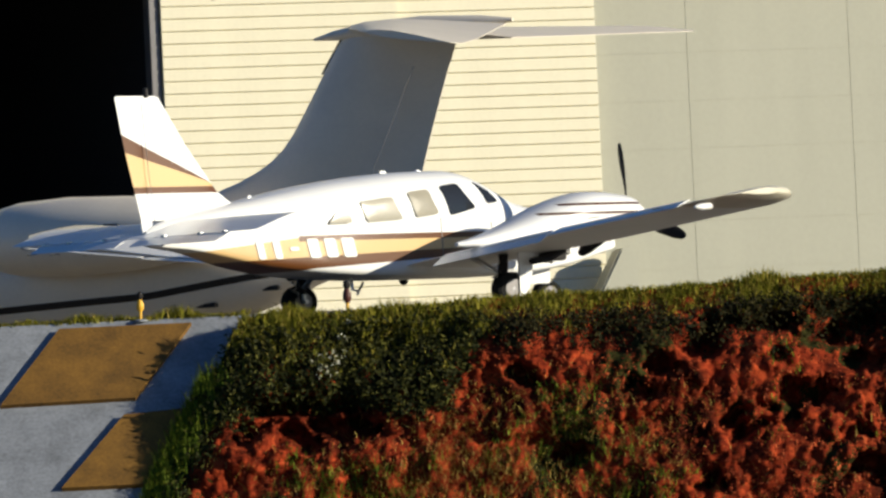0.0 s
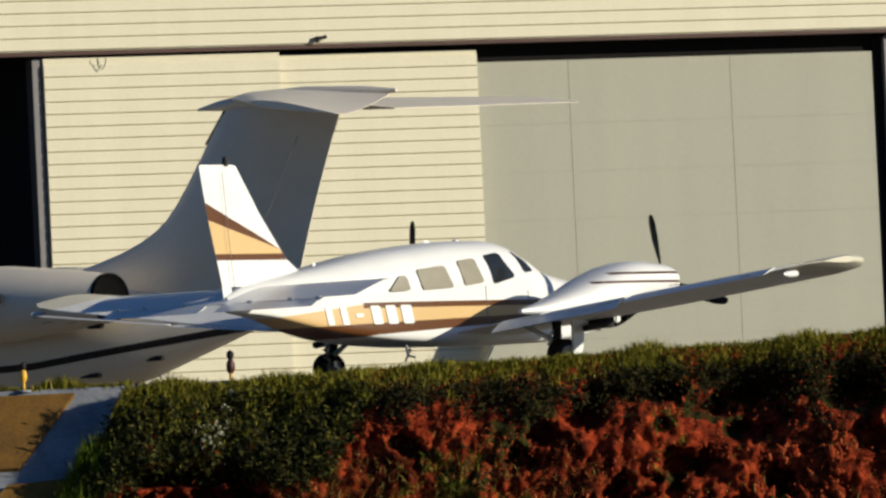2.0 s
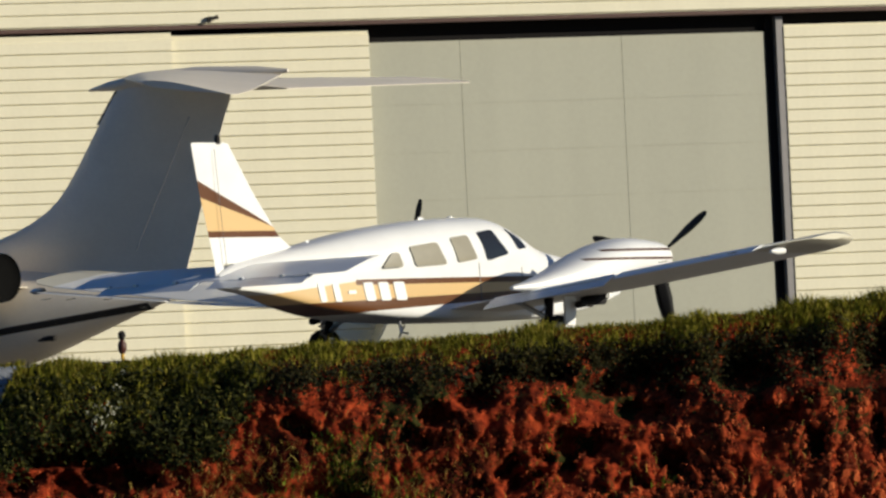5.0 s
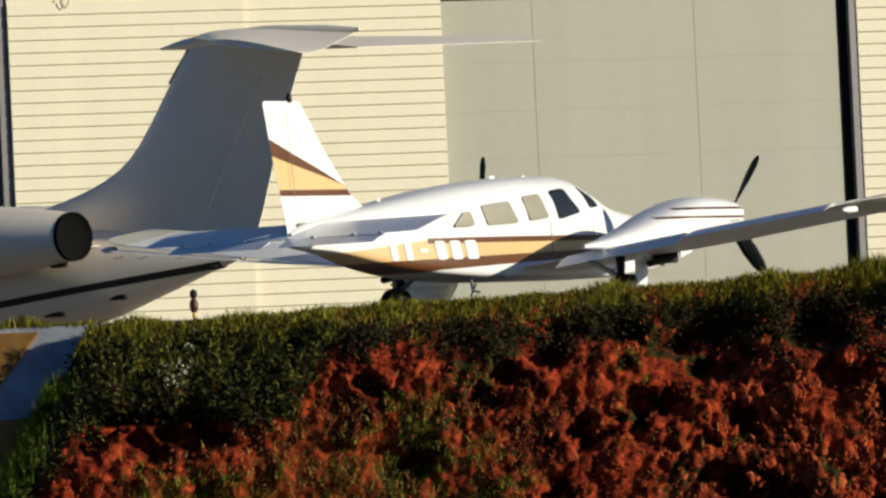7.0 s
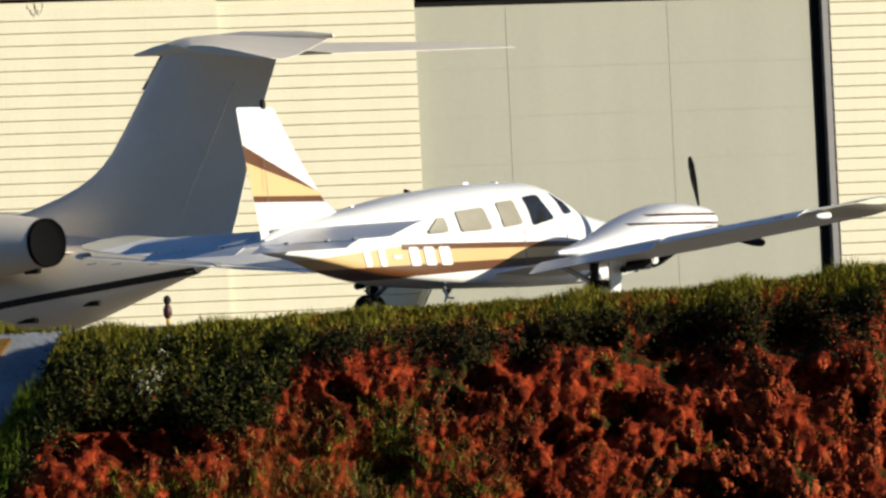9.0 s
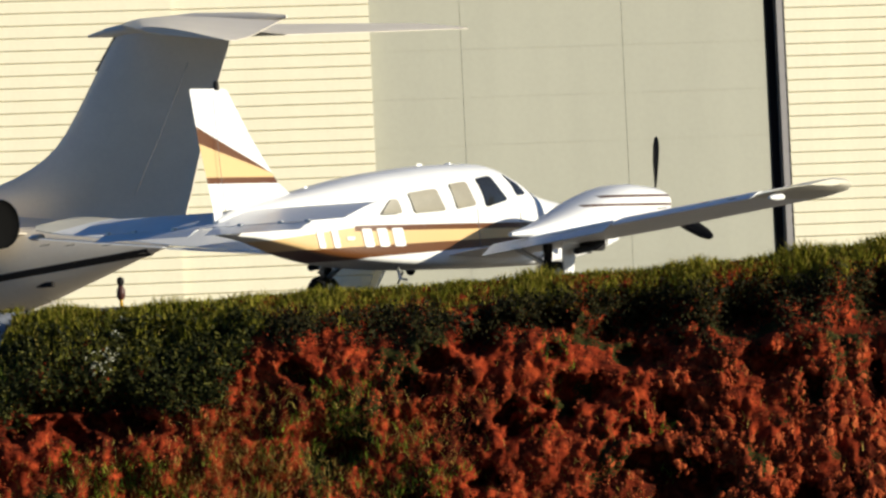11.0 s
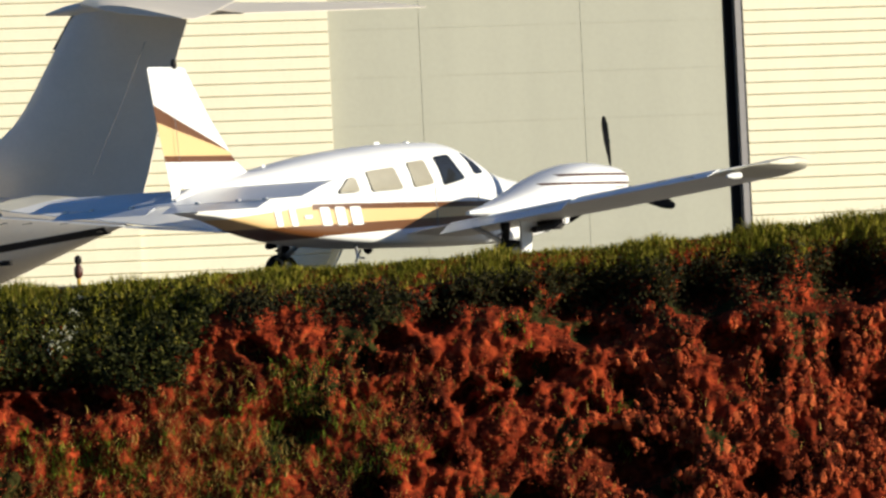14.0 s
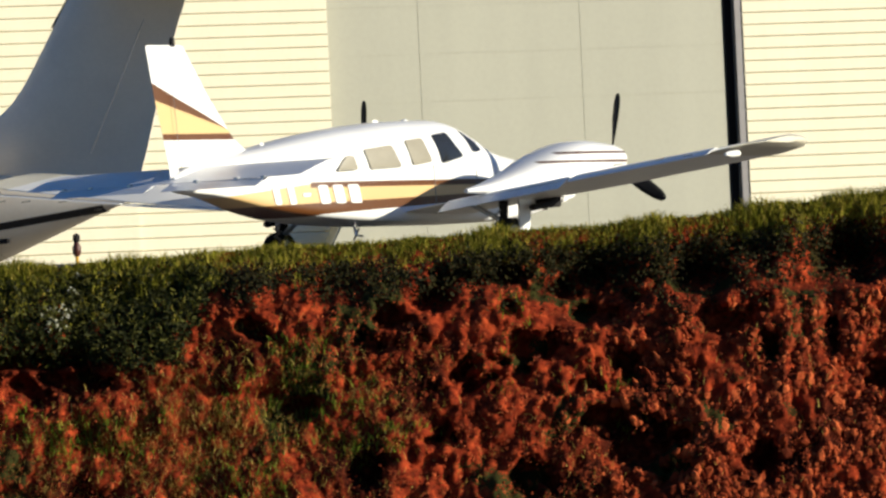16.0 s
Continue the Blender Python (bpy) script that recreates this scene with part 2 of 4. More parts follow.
# ---- ground ----
def ground_sheet():
    prof = [(-1500, -3.6), (-60, -3.6), (-12.2, -3.6), (-9.6, -1.0), (-8.9, -0.42), (-8.0, -0.22), (3.0, -0.22), (7.5, -1.05), (400, -1.05), (2500, -1.05)]
    xs = [-1500, -200, -40, -12, -6, 0, 6, 12, 40, 200, 1500]
    bm = bmesh.new()
    grid = [[bm.verts.new((x, y, z)) for x in xs] for y, z in prof]
    for r, (a, b) in enumerate(zip(grid, grid[1:])):
        for i in range(len(xs) - 1):
            f = bm.faces.new((a[i], a[i + 1], b[i + 1], b[i]))
            f.material_index = 1 if r >= 4 and r <= 7 else 0
    ob = link_mesh("ground", bm, [FIELD, APRON])
    return tagged(ob, "worn warm-grey apron with dry field beyond", "ground", kind="structure")


ground_sheet()

# ---- hangar ----
HANGAR = pose(0, 27, 0, 0, 0, 20)
BASE, EAVE, BOARD = -1.05, 5.6, 0.2


def board_mesh(length):
    """One horizontal cladding board with a rolled lip at its foot."""
    prof = [(0.03, 0.0), (-0.002, 0.004), (-0.012, 0.014), (-0.014, 0.03), (-0.012, 0.05), (-0.009, 0.172), (-0.002, 0.19), (0.03, 0.2)]
    bm = bmesh.new()
    ends = [[bm.verts.new((x, y, z)) for y, z in prof] for x in (0.0, length)]
    for i in range(len(prof)):
        j = (i + 1) % len(prof)
        bm.faces.new((ends[0][i], ends[0][j], ends[1][j], ends[1][i]))
    bm.faces.new(ends[0])
    bm.faces.new(ends[1][::-1])
    bmesh.ops.recalc_face_normals(bm, faces=bm.faces)
    me = bpy.data.meshes.new("board")
    bm.to_mesh(me)
    bm.free()
    me.materials.append(CREAM)
    return me


def setting(name, bm, material, label, category, m=HANGAR, smooth=False):
    ob = link_mesh(name, bm, material, None, "", smooth)
    ob.matrix_basis = m
    return tagged(ob, label, category, kind="structure")


def clad(parent, x0, x1, face, z0, z1):
    me = board_mesh(x1 - x0)
    for k in range(int(round((z1 - z0) / BOARD))):
        ob = new("board", me)
        ob.parent = parent
        ob.location = (x0, face + 0.02, z0 + k * BOARD)


def hangar():
    # upper wall over the doors
    top = setting("wall_upper", box(bmesh.new(), -30, 30, -0.27, 0.3, EAVE + 0.05, 9.4), CREAM, "cream ribbed steel wall above the hangar doors", "wall")
    setting("trim", box(bmesh.new(), -30, 30, -0.29, -0.2, EAVE - 0.02, EAVE + 0.046, 0.008), TRIM, "dark brown flashing along the hangar eave", "trim")
    # black box put in for the shade of the gap below the eave
    setting("eave_gap_fill", box(bmesh.new(), -8.7, 30, 0.19, 0.3, EAVE - 0.5, EAVE + 0.04), POST_GAP_BLACK, "black box filling the shaded gap over the sliding doors", "track")
    # sliding leaves and the fixed wall
    leaf = setting("door_1", box(bmesh.new(), -8.69, -4.72, -0.18, -0.1, BASE + 0.05, EAVE - 0.06), CREAM, "cream ribbed sliding hangar door leaf", "door")
    leaf_b = setting("door_2", box(bmesh.new(), -4.72, -1.31, -0.06, 0.02, BASE + 0.05, EAVE - 0.1), CREAM, "cream ribbed sliding hangar door leaf beside a grey one", "door")
    grey = setting("door_3", box(bmesh.new(), -1.6, 5.7, 0.1, 0.16, BASE + 0.05, EAVE - 0.3), SEAM, "flat grey-green hangar door of large panels", "door")
    right = setting("wall_right", box(bmesh.new(), 6.0, 30, -0.04, 0.18, BASE, EAVE - 0.2), CREAM, "cream ribbed steel hangar wall", "wall")
    setting("wall_left", box(bmesh.new(), -30, -17.5, -0.04, 0.18, BASE, EAVE - 0.06), CREAM, "cream ribbed steel hangar wall", "wall")
    # inner surfaces coloured near-black in place of the open hangar's shade
    setting("wall_back", box(bmesh.new(), -30, 30, 24, 24.3, BASE, 9.4), INTERIOR, "shade-black hangar back wall", "wall")
    setting("wall_side", box(bmesh.new(), -30.3, -30, 0.3, 24, BASE, 9.4), INTERIOR, "shade-black hangar side wall", "wall")
    setting("wall_end", box(bmesh.new(), 30, 30.3, 0.3, 24, BASE, 9.4), INTERIOR, "shade-black hangar end wall", "wall")
    setting("wall_inner", box(bmesh.new(), -8.6, -8.3, 0.3, 24, BASE, 9.38), INTERIOR, "shade-black partition inside the hangar", "wall")
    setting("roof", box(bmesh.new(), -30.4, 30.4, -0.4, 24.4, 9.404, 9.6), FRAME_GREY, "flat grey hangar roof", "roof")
    setting("floor", box(bmesh.new(), -30, 30, 0.3, 24, BASE - 0.1, BASE + 0.02), INTERIOR, "shade-black hangar floor", "floor")
    clad(top, -30, 30, -0.31, EAVE + 0.06, 9.26)
    clad(leaf, -8.69, -4.72, -0.22, BASE + 0.09, EAVE - 0.1)
    clad(leaf_b, -4.716, -1.31, -0.1, BASE + 0.09, EAVE - 0.13)
    clad(right, 5.99, 30, -0.08, BASE + 0.03, EAVE - 0.2)
    # grey leaf: columns of panels with shallow joints
    zs = [BASE + 0.06, -0.1, 0.72, 1.5, 2.69, 3.47, 4.26, EAVE - 0.3]
    for x0, x1 in ((-1.3, 0.325), (0.325, 3.16), (3.16, 5.69)):
        for z0, z1 in zip(zs, zs[1:]):
            part("panel", box(bmesh.new(), x0 + 0.003, x1 - 0.003, 0.095, 0.12, z0 + 0.003, z1 - 0.003, 0.002), GREYDOOR, grey, "", False)
    # jambs
    setting("jamb_1", box(bmesh.new(), -8.87, -8.71, -0.14, 0.185, BASE, EAVE - 0.06, 0.01), FRAME_GREY, "grey steel door jamb", "frame")
    setting("jamb_2", box(bmesh.new(), 5.71, 5.85, 0.07, 0.185, BASE, EAVE - 0.06, 0.004), POST_GAP_BLACK, "black steel post at the door's edge", "post")
    setting("jamb_3", box(bmesh.new(), 5.852, 5.985, -0.05, 0.18, BASE, EAVE - 0.06, 0.008), FRAME_GREY, "grey steel edge of the ribbed wall", "frame")
    # small fittings
    lamp = thing("wall_bracket", "small dark bracket fixed on the upper wall", "bracket", HANGAR @ pose(-4.05, -0.335, 5.73))
    part("arm", box(bmesh.new(), -0.09, 0.09, -0.06, 0.03, 0.0, 0.04, 0.008), BARE, lamp)
    part("lug", box(bmesh.new(), -0.1, -0.05, -0.07, 0.0, -0.06, 0.0, 0.008), BARE, lamp)
    part("lug", box(bmesh.new(), 0.04, 0.08, -0.07, 0.0, 0.03, 0.06, 0.008), BARE, lamp)
    hook = thing("door_hook", "thin wire hook hanging on the door leaf", "hook", HANGAR @ pose(-7.74, -0.26, 5.46))
    part("wire", tube([(-0.07, 0, 0.06), (-0.06, 0, -0.06), (0.0, -0.01, -0.12), (0.06, 0, -0.04), (0.07, 0, 0.06)], 0.008, 6), BARE, hook)
    # invented box on wheels, put in for an unidentified slanted grey patch
    wedge = thing("grey_stand_in", "added grey wedge box standing for an unidentified grey patch at the doors", "trolley", HANGAR @ pose(-1.35, -0.62, BASE))
    lo = [(-0.36, 0.12), (-0.36, 1.4), (0.04, 2.13), (0.3, 2.15), (0.36, 2.08), (0.37, 0.12)]
    bm = loft([[(x, y, z) for x, z in lo] for y in (-0.22, 0.22)])
    bmesh.ops.bevel(bm, geom=bm.edges[:], offset=0.03, segments=2, affect="EDGES")
    part("stand_in_body", bm, GREYDOOR, wedge)
    for x in (-0.3, 0.3):
        for y in (-0.18, 0.18):
            wheel(wedge, x, y, 0.09, 0.09, 0.04)


hangar()

# ---- light twin aeroplane ----
# own axes: x ahead from the rudder's trailing edge, y to its left, z up from the ground
FUS = smooth_rows([
    # x, bottom, top, half width
    (0.34, 0.80, 1.0, 0.05), (0.55, 0.76, 1.12, 0.12), (1.0, 0.68, 1.24, 0.22), (1.8, 0.45, 1.42, 0.38), (2.65, 0.31, 1.60, 0.53),
    (3.6, 0.24, 1.73, 0.61), (4.3, 0.23, 1.77, 0.62), (4.75, 0.23, 1.75, 0.62), (5.15, 0.23, 1.57, 0.60), (5.6, 0.24, 1.31, 0.55), (6.3, 0.34, 1.14, 0.47),
    (6.95, 0.5, 0.98, 0.33), (7.3, 0.58, 0.85, 0.2), (7.42, 0.65, 0.75, 0.05)], 6)


def fus_ring(x, lo, hi, w, count=72):
    """A cabin section: rounded above, slab-sided with tight corners below."""
    zc, h = (lo + hi) / 2, (hi - lo) / 2
    ring = []
    for k in range(count):
        a = k * math.tau / count
        c, q = math.cos(a), math.sin(a)
        n = 3.0 if q > 0 else 12.0
        ring.append((x, w * math.copysign(abs(c) ** (2 / n), c), zc + h * math.copysign(abs(q) ** (2 / n), q)))
    return ring


def fus_at(x):
    for a, b in zip(FUS, FUS[1:]):
        if a[0] <= x <= b[0]:
            k = (x - a[0]) / (b[0] - a[0])
            return a + (b - a) * k
    return FUS[-1]


def fus_side(x, z):
    """Half width of the fuselage at x and z."""
    _, lo, hi, w = fus_at(x)
    q = min(1.0, abs((z - (lo + hi) / 2) / ((hi - lo) / 2)))
    n = 3.0 if z > (lo + hi) / 2 else 12.0
    return w * (1 - q ** n) ** (1 / n)


def rounded(poly, r, steps=4):
    """A polygon with its corners cut round."""
    out = []
    n = len(poly)
    for i in range(n):
        p, a, b = Vector(poly[i]), Vector(poly[i - 1]), Vector(poly[(i + 1) % n])
        p0, p1 = p + (a - p).normalized() * r, p + (b - p).normalized() * r
        for k in range(steps + 1):
            t = k / steps
            out.append(p0 * (1 - t) ** 2 + p * 2 * t * (1 - t) + p1 * t * t)
    return out


def fus_patch(poly, side, lift, r=0.06):
    """A thin panel that follows the fuselage's side."""
    pts = rounded(poly, r)
    mid = sum(pts, Vector((0, 0))) / len(pts)
    bm = bmesh.new()
    rings = []
    for s in (1.0, 0.66, 0.33):
        rings.append([bm.verts.new((q.x, side * (fus_side(q.x, q.y) + lift), q.y)) for q in (mid + (p - mid) * s for p in pts)])
    base = [bm.verts.new((p.x, side * (fus_side(p.x, p.y) - 0.03), p.y)) for p in pts]
    rings.insert(0, base)
    n = len(pts)
    for a, b in zip(rings, rings[1:]):
        for i in range(n):
            bm.faces.new((a[i], a[(i + 1) % n], b[(i + 1) % n], b[i]))
    bm.faces.new(rings[-1])
    bm.faces.new(rings[0][::-1])
    return bm


def blade_mesh(length, root=0.07):
    rings = []
    for q, chord, twist in ((0.0, 0.05, 55), (0.12, 0.06, 52), (0.3, 0.105, 42), (0.6, 0.12, 30), (0.85, 0.1, 24), (0.97, 0.06, 22), (1.0, 0.015, 22)):
        a, z = radians(twist), root + q * (length - root)
        ring = []
        for c, t in ((-1, 0), (-0.5, 0.16), (0, 0.2), (0.6, 0.12), (1, 0), (0.4, -0.06), (-0.4, -0.06)):
            u, v = c * chord * 0.8, t * chord
            ring.append((u * math.sin(a) + v * math.cos(a), u * math.cos(a) - v * math.sin(a), z))
        rings.append(ring)
    bm = loft(rings)
    bmesh.ops.recalc_face_normals(bm, faces=bm.faces)
    me = bpy.data.meshes.new("blade")
    bm.to_mesh(me)
    bm.free()
    me.materials.append(BLADE)
    me.polygons.foreach_set("use_smooth", [True] * len(me.polygons))
    return me


def light_twin():
    top = thing("twin_propeller_aeroplane", "white twin-engined propeller aeroplane with gold and brown stripes", "aeroplane", None, (1.126, 1.126, 0.88))
    fus = part("fuselage", loft([fus_ring(x, lo, hi, w) for x, lo, hi, w in FUS]), PAINT_FUS, top)
    wins = [
        [(2.57, 1.02), (2.9, 1.03), (2.84, 1.25), (2.74, 1.24)],
        [(3.12, 1.03), (3.63, 1.06), (3.5, 1.39), (3.04, 1.33)],
        [(3.83, 1.08), (4.17, 1.13), (4.05, 1.49), (3.74, 1.45)],
        [(4.36, 1.1), (4.74, 1.2), (4.52, 1.57), (4.25, 1.53)],
    ]
    for side in (-1, 1):
        for i, w in enumerate(wins):
            part("window", fus_patch(w, side, 0.035 if i == 0 else 0.02, 0.05), GLASS if i == 3 else BLIND, fus, "dark cockpit side window" if i == 3 else "pale curtained cabin window")
        part("windscreen", fus_patch([(4.95, 1.26), (5.14, 1.29), (5.04, 1.44), (4.82, 1.6)], side, 0.014, 0.05), GLASS, fus, "dark windscreen")
    # registration marks as plain bars
    for x0, x1 in ((1.66, 1.75), (1.87, 1.96), (2.31, 2.45), (2.53, 2.68), (2.76, 2.93)):
        part("mark", fus_patch([(x0 + 0.03, 0.55), (x1 + 0.03, 0.55), (x1 - 0.02, 0.82), (x0 - 0.02, 0.82)], -1, 0.01, 0.03), LETTER, fus, "plain white lettering bar")
    part("mark", fus_patch([(2.08, 0.66), (2.19, 0.66), (2.19, 0.71), (2.08, 0.71)], -1, 0.01, 0.015), LETTER, fus, "plain white lettering bar")
    # fin and rudder
    fin = part("fin", loft([foil_ring((le, 0, z), le - te, 0.7, 0, True) for le, te, z in ((2.1, 0.45, 1.15), (1.6, 0.42, 1.4), (1.42, 0.4, 1.55), (1.0, 0.34, 2.2), (0.63, 0.3, 2.88), (0.57, 0.3, 2.9))]), PAINT_FIN, top)
    part("rudder", loft([foil_ring((le, 0, z), le - te, 0.45, 0, True) for le, te, z in ((0.47, 0.33, 0.92), (0.46, 0.3, 1.2), (0.38, 0.1, 2.2), (0.34, 0.0, 2.87), (0.33, 0.02, 2.9))]), PAINT_FIN, top)
    part("beacon", tube([(0.45, 0, 2.88), (0.45, 0, 2.93), (0.45, 0, 3.0), (0.45, 0, 3.02)], [0.035, 0.035, 0.03, 0.008], 10), BARE, fin, "small dark beacon on the fin's top")
    # all-moving tailplane, tilted with its trailing edge down
    tp = radians(17)
    rings = [foil_ring((0.95 - k * 0.06, y, 1.13), 0.8 - 0.05 * k, 0.8, tp) for y, k in ((-2.06, 1.2), (-1.9, 0.9), (-1.0, 0.3), (0, 0), (1.0, 0.3), (1.9, 0.9), (2.06, 1.2))]
    part("tailplane", loft(rings), PAINT, top)
    for s in (-1, 1):
        x1, z1 = 0.95 - 0.8 * math.cos(tp), 1.13 - 0.8 * math.sin(tp)
        bm = loft([foil_ring((x1 + 0.02, s * y, z1 + 0.005), 0.24, 0.5, radians(30)) for y in (0.12, 0.8, 1.55)])
        part("tab", bm, PAINT, top)
        for q in (0.5, 1.1, 1.5):
            part("hinge", box(bmesh.new(), x1 - 0.02, x1 + 0.03, s * q - 0.03, s * q + 0.03, z1 - 0.01, z1 + 0.03, 0.006), STEEL, top)
    # wings
    for s in (-1, 1):
        secs = [(0.3, 5.05, 1.3, 0.36), (1.0, 4.98, 1.4, 0.45), (3.2, 4.9, 1.6, 0.7), (5.5, 4.88, 1.55, 1.0), (5.8, 4.8, 1.42, 1.05), (5.98, 4.6, 1.05, 1.09), (6.05, 4.35, 0.6, 1.1)]
        secs = [(y * 0.96, le, c, z + (0.09 + 0.019 * y if s > 0 else 0.0)) for y, le, c, z in secs]
        lift = 0.15 if s > 0 else 0.0
        droop = 3 if s > 0 else 35
        hinge = 0.1 if s > 0 else 0.02
        rise = 0.06 if s < 0 else 0.0
        wing = part("wing", loft([foil_ring((le, s * y, z), c, 1.0 + 0.04 * y, 0.006 * y if s < 0 else 0.055) for y, le, c, z in secs[:4]]), PAINT, top)
        part("wing_tip", loft([foil_ring((le, s * (y + 0.004), z), c, 1.22, 0.035 if s < 0 else 0.055) for y, le, c, z in secs[3:]]), TIP, wing, "cream moulded wing tip")
        part("flap", loft([foil_ring((x, s * y, z - hinge + rise + lift), 0.3, 0.6, radians(droop)) for x, y, z in ((3.6, 1.35, 0.48), (3.4, 3.3, 0.71))]), PAINT, wing)
        part("aileron", loft([foil_ring((3.42, s * y, z - hinge + rise + lift), 0.26, 0.6, radians(droop * 0.7)) for y, z in ((3.4, 0.73), (5.4, 0.985))]), PAINT, wing)
        part("tip_light", tube([(3.5, s * 5.6, 0.92 + lift), (3.36, s * 5.6, 0.91 + lift), (3.28, s * 5.6, 0.91 + lift)], [0.05, 0.05, 0.02], 12), LAMP, wing, "round clear wing-tip light")
        # engine cowling
        yc = s * 1.88
        rows = smooth_rows([(3.25, 0.6, 0.66, 0.03), (3.6, 0.57, 0.75, 0.14), (4.05, 0.56, 0.93, 0.26), (4.55, 0.6, 1.16, 0.37), (5.1, 0.68, 1.33, 0.4), (5.6, 0.76, 1.3, 0.38), (5.82, 0.83, 1.24, 0.31), (5.88, 0.89, 1.16, 0.24)], 3)
        nac = part("cowling", loft([oval(x, yc, (lo + hi) / 2, w, (hi - lo) / 2, 2.5) for x, lo, hi, w in rows]), PAINT_NAC, top)
        part("intake", tube([(5.7, yc - s * 0.16, 0.84), (5.88, yc - s * 0.16, 0.84)], 0.1, 14), BARE, nac)
        part("exhaust_pipe", tube([(4.7, yc + s * 0.14, 0.5), (4.5, yc + s * 0.14, 0.4), (4.25, yc + s * 0.14, 0.36)], 0.05, 12), BARE, nac)
        part("cowl_flap", box(bmesh.new(), 4.52, 4.8, yc - 0.14, yc + 0.16, 0.36, 0.56, 0.02), BARE, nac)
        part("cooling_scoop", box(bmesh.new(), 4.86, 4.97, yc - 0.1, yc + 0.12, 0.44, 0.58, 0.02), PAINT, nac)
        # main gear
        gx, gy = 4.1, s * (1.62 if s > 0 else 1.72)
        part("gear_leg", tube([(gx, gy, 0.66), (gx, gy, 0.32), (gx - 0.02, gy, 0.1)], [0.065, 0.05, 0.045], 12), BARE, top, "dark gear leg")
        part("gear_brace", tube([(gx - 0.02, gy - s * 0.03, 0.2), (gx - 0.1, gy - s * 0.5, 0.52)], 0.035, 8), STEEL, top)
        part("gear_piston", tube([(gx, gy, 0.14), (gx, gy, -0.01)], 0.032, 10), STEEL, top, "bright steel piston")
        part("axle", tube([(gx, gy - 0.06, -0.01), (gx, gy + 0.16 * s, -0.01)], 0.03, 8), STEEL, top)
        part("gear_door", loft([[(gx + 0.06, gy + s * (0.16 + q), z) for q in (0.0, 0.025)] + [(gx + w, gy + s * (0.16 + q), z) for q in (0.025, 0.0)] for z, w in ((-0.12, 0.16), (0.1, 0.24), (0.56, 0.3))]), PAINT, top, "", False)
        part("inner_door", box(bmesh.new(), gx + 0.26, gx + 0.62, gy + s * 0.1, gy + s * 0.13, 0.34, 0.52, 0.01), PAINT, top)
        for z0, z1 in ((0.34, 0.22), (0.22, 0.1)):
            part("gear_link", tube([(gx - 0.06, gy, z0), (gx - 0.17, gy, (z0 + z1) / 2), (gx - 0.06, gy, z1)], 0.024, 6), STEEL, top)
        part("brake_hose", tube([(gx - 0.06, gy - 0.05, 0.45), (gx - 0.14, gy - 0.06, 0.25), (gx - 0.08, gy - 0.04, 0.02)], 0.012, 6), BARE, top)
        wheel(top, gx, gy + s * 0.08, -0.01, 0.24, 0.16)
    # nose gear
    part("gear_leg", tube([(6.3, 0, 0.4), (6.36, 0, -0.05)], 0.045, 10), STEEL, top)
    part("gear_door", box(bmesh.new(), 5.95, 6.3, -0.16, -0.14, 0.1, 0.34, 0.008), PAINT, top)
    wheel(top, 6.38, 0.0, -0.05, 0.2, 0.14)
    # aerials, steps and small fittings
    part("blade_aerial", loft([foil_ring((x, 0, z), c, 1.0, 0, True) for x, c, z in ((4.0, 0.12, 1.74), (3.96, 0.08, 1.79))]), PAINT, fus)
    part("beacon", tube([(4.45, 0, 1.74), (4.45, 0, 1.785), (4.45, 0, 1.8)], [0.045, 0.04, 0.015], 12), LAMP, fus)
    part("blade_aerial", loft([foil_ring((x, 0, z), c, 1.0, 0, True) for x, c, z in ((1.95, 0.06, 1.43), (1.93, 0.05, 1.475))]), PAINT, fus)
    part("step", tube([(3.05, -0.35, 0.25), (3.02, -0.4, 0.08), (3.02, -0.5, 0.06)], 0.018, 6), STEEL, fus)
    part("belly_aerial", tube([(3.55, 0, 0.2), (3.45, 0, 0.02)], 0.015, 6), STEEL, fus)
    part("vent", tube([(0.62, -0.1, 0.98), (0.62, -0.17, 0.98)], 0.03, 10), BARE, fus)
    seam = [(4.2, 1.08), (4.22, 0.5), (5.0, 0.52), (4.98, 1.0)]
    pts = [(x, -(fus_side(x, z) + 0.002), z) for (xa, za), (xb, zb) in zip(seam, seam[1:]) for k in range(9) for x, z in [(xa + (xb - xa) * k / 8, za + (zb - za) * k / 8)]]
    part("door_seam", tube(pts, 0.005, 5), FRAME_GREY, fus)
    part("rudder_hinge", tube([(0.46, -0.05, 1.1), (0.4, -0.045, 1.9), (0.35, -0.035, 2.8)], 0.0035, 5), FRAME_GREY, fin)
    for s in (-1, 1):
        for y in (4.2, 4.8, 5.2):
            part("static_wick", tube([(3.2, s * y, 0.62 + 0.06 * y), (3.04, s * y, 0.6 + 0.06 * y)], 0.006, 5), BARE, top)
    # propellers
    blade = blade_mesh(1.0)
    props = []
    for s in (-1, 1):
        hub = new("propeller")
        hub.parent = top
        hub.location = (5.9, s * 1.88, 1.12 + 0.08 * s)
        prof = [(-0.1, 0.15), (0.0, 0.15), (0.1, 0.125), (0.2, 0.075), (0.27, 0.01)]
        part("spinner", loft([[(x, r * math.cos(a), r * math.sin(a)) for a in (k * math.tau / 20 for k in range(20))] for x, r in prof]), PAINT, hub, "white spinner cone")
        for k in range(3):
            b = new("blade", blade)
            b.parent = hub
            b.rotation_euler = (k * math.tau / 3, 0, 0)
            b["label"] = "matt black propeller blade"
        props.append(hub)
    return top, props


TWIN, PROPS = light_twin()


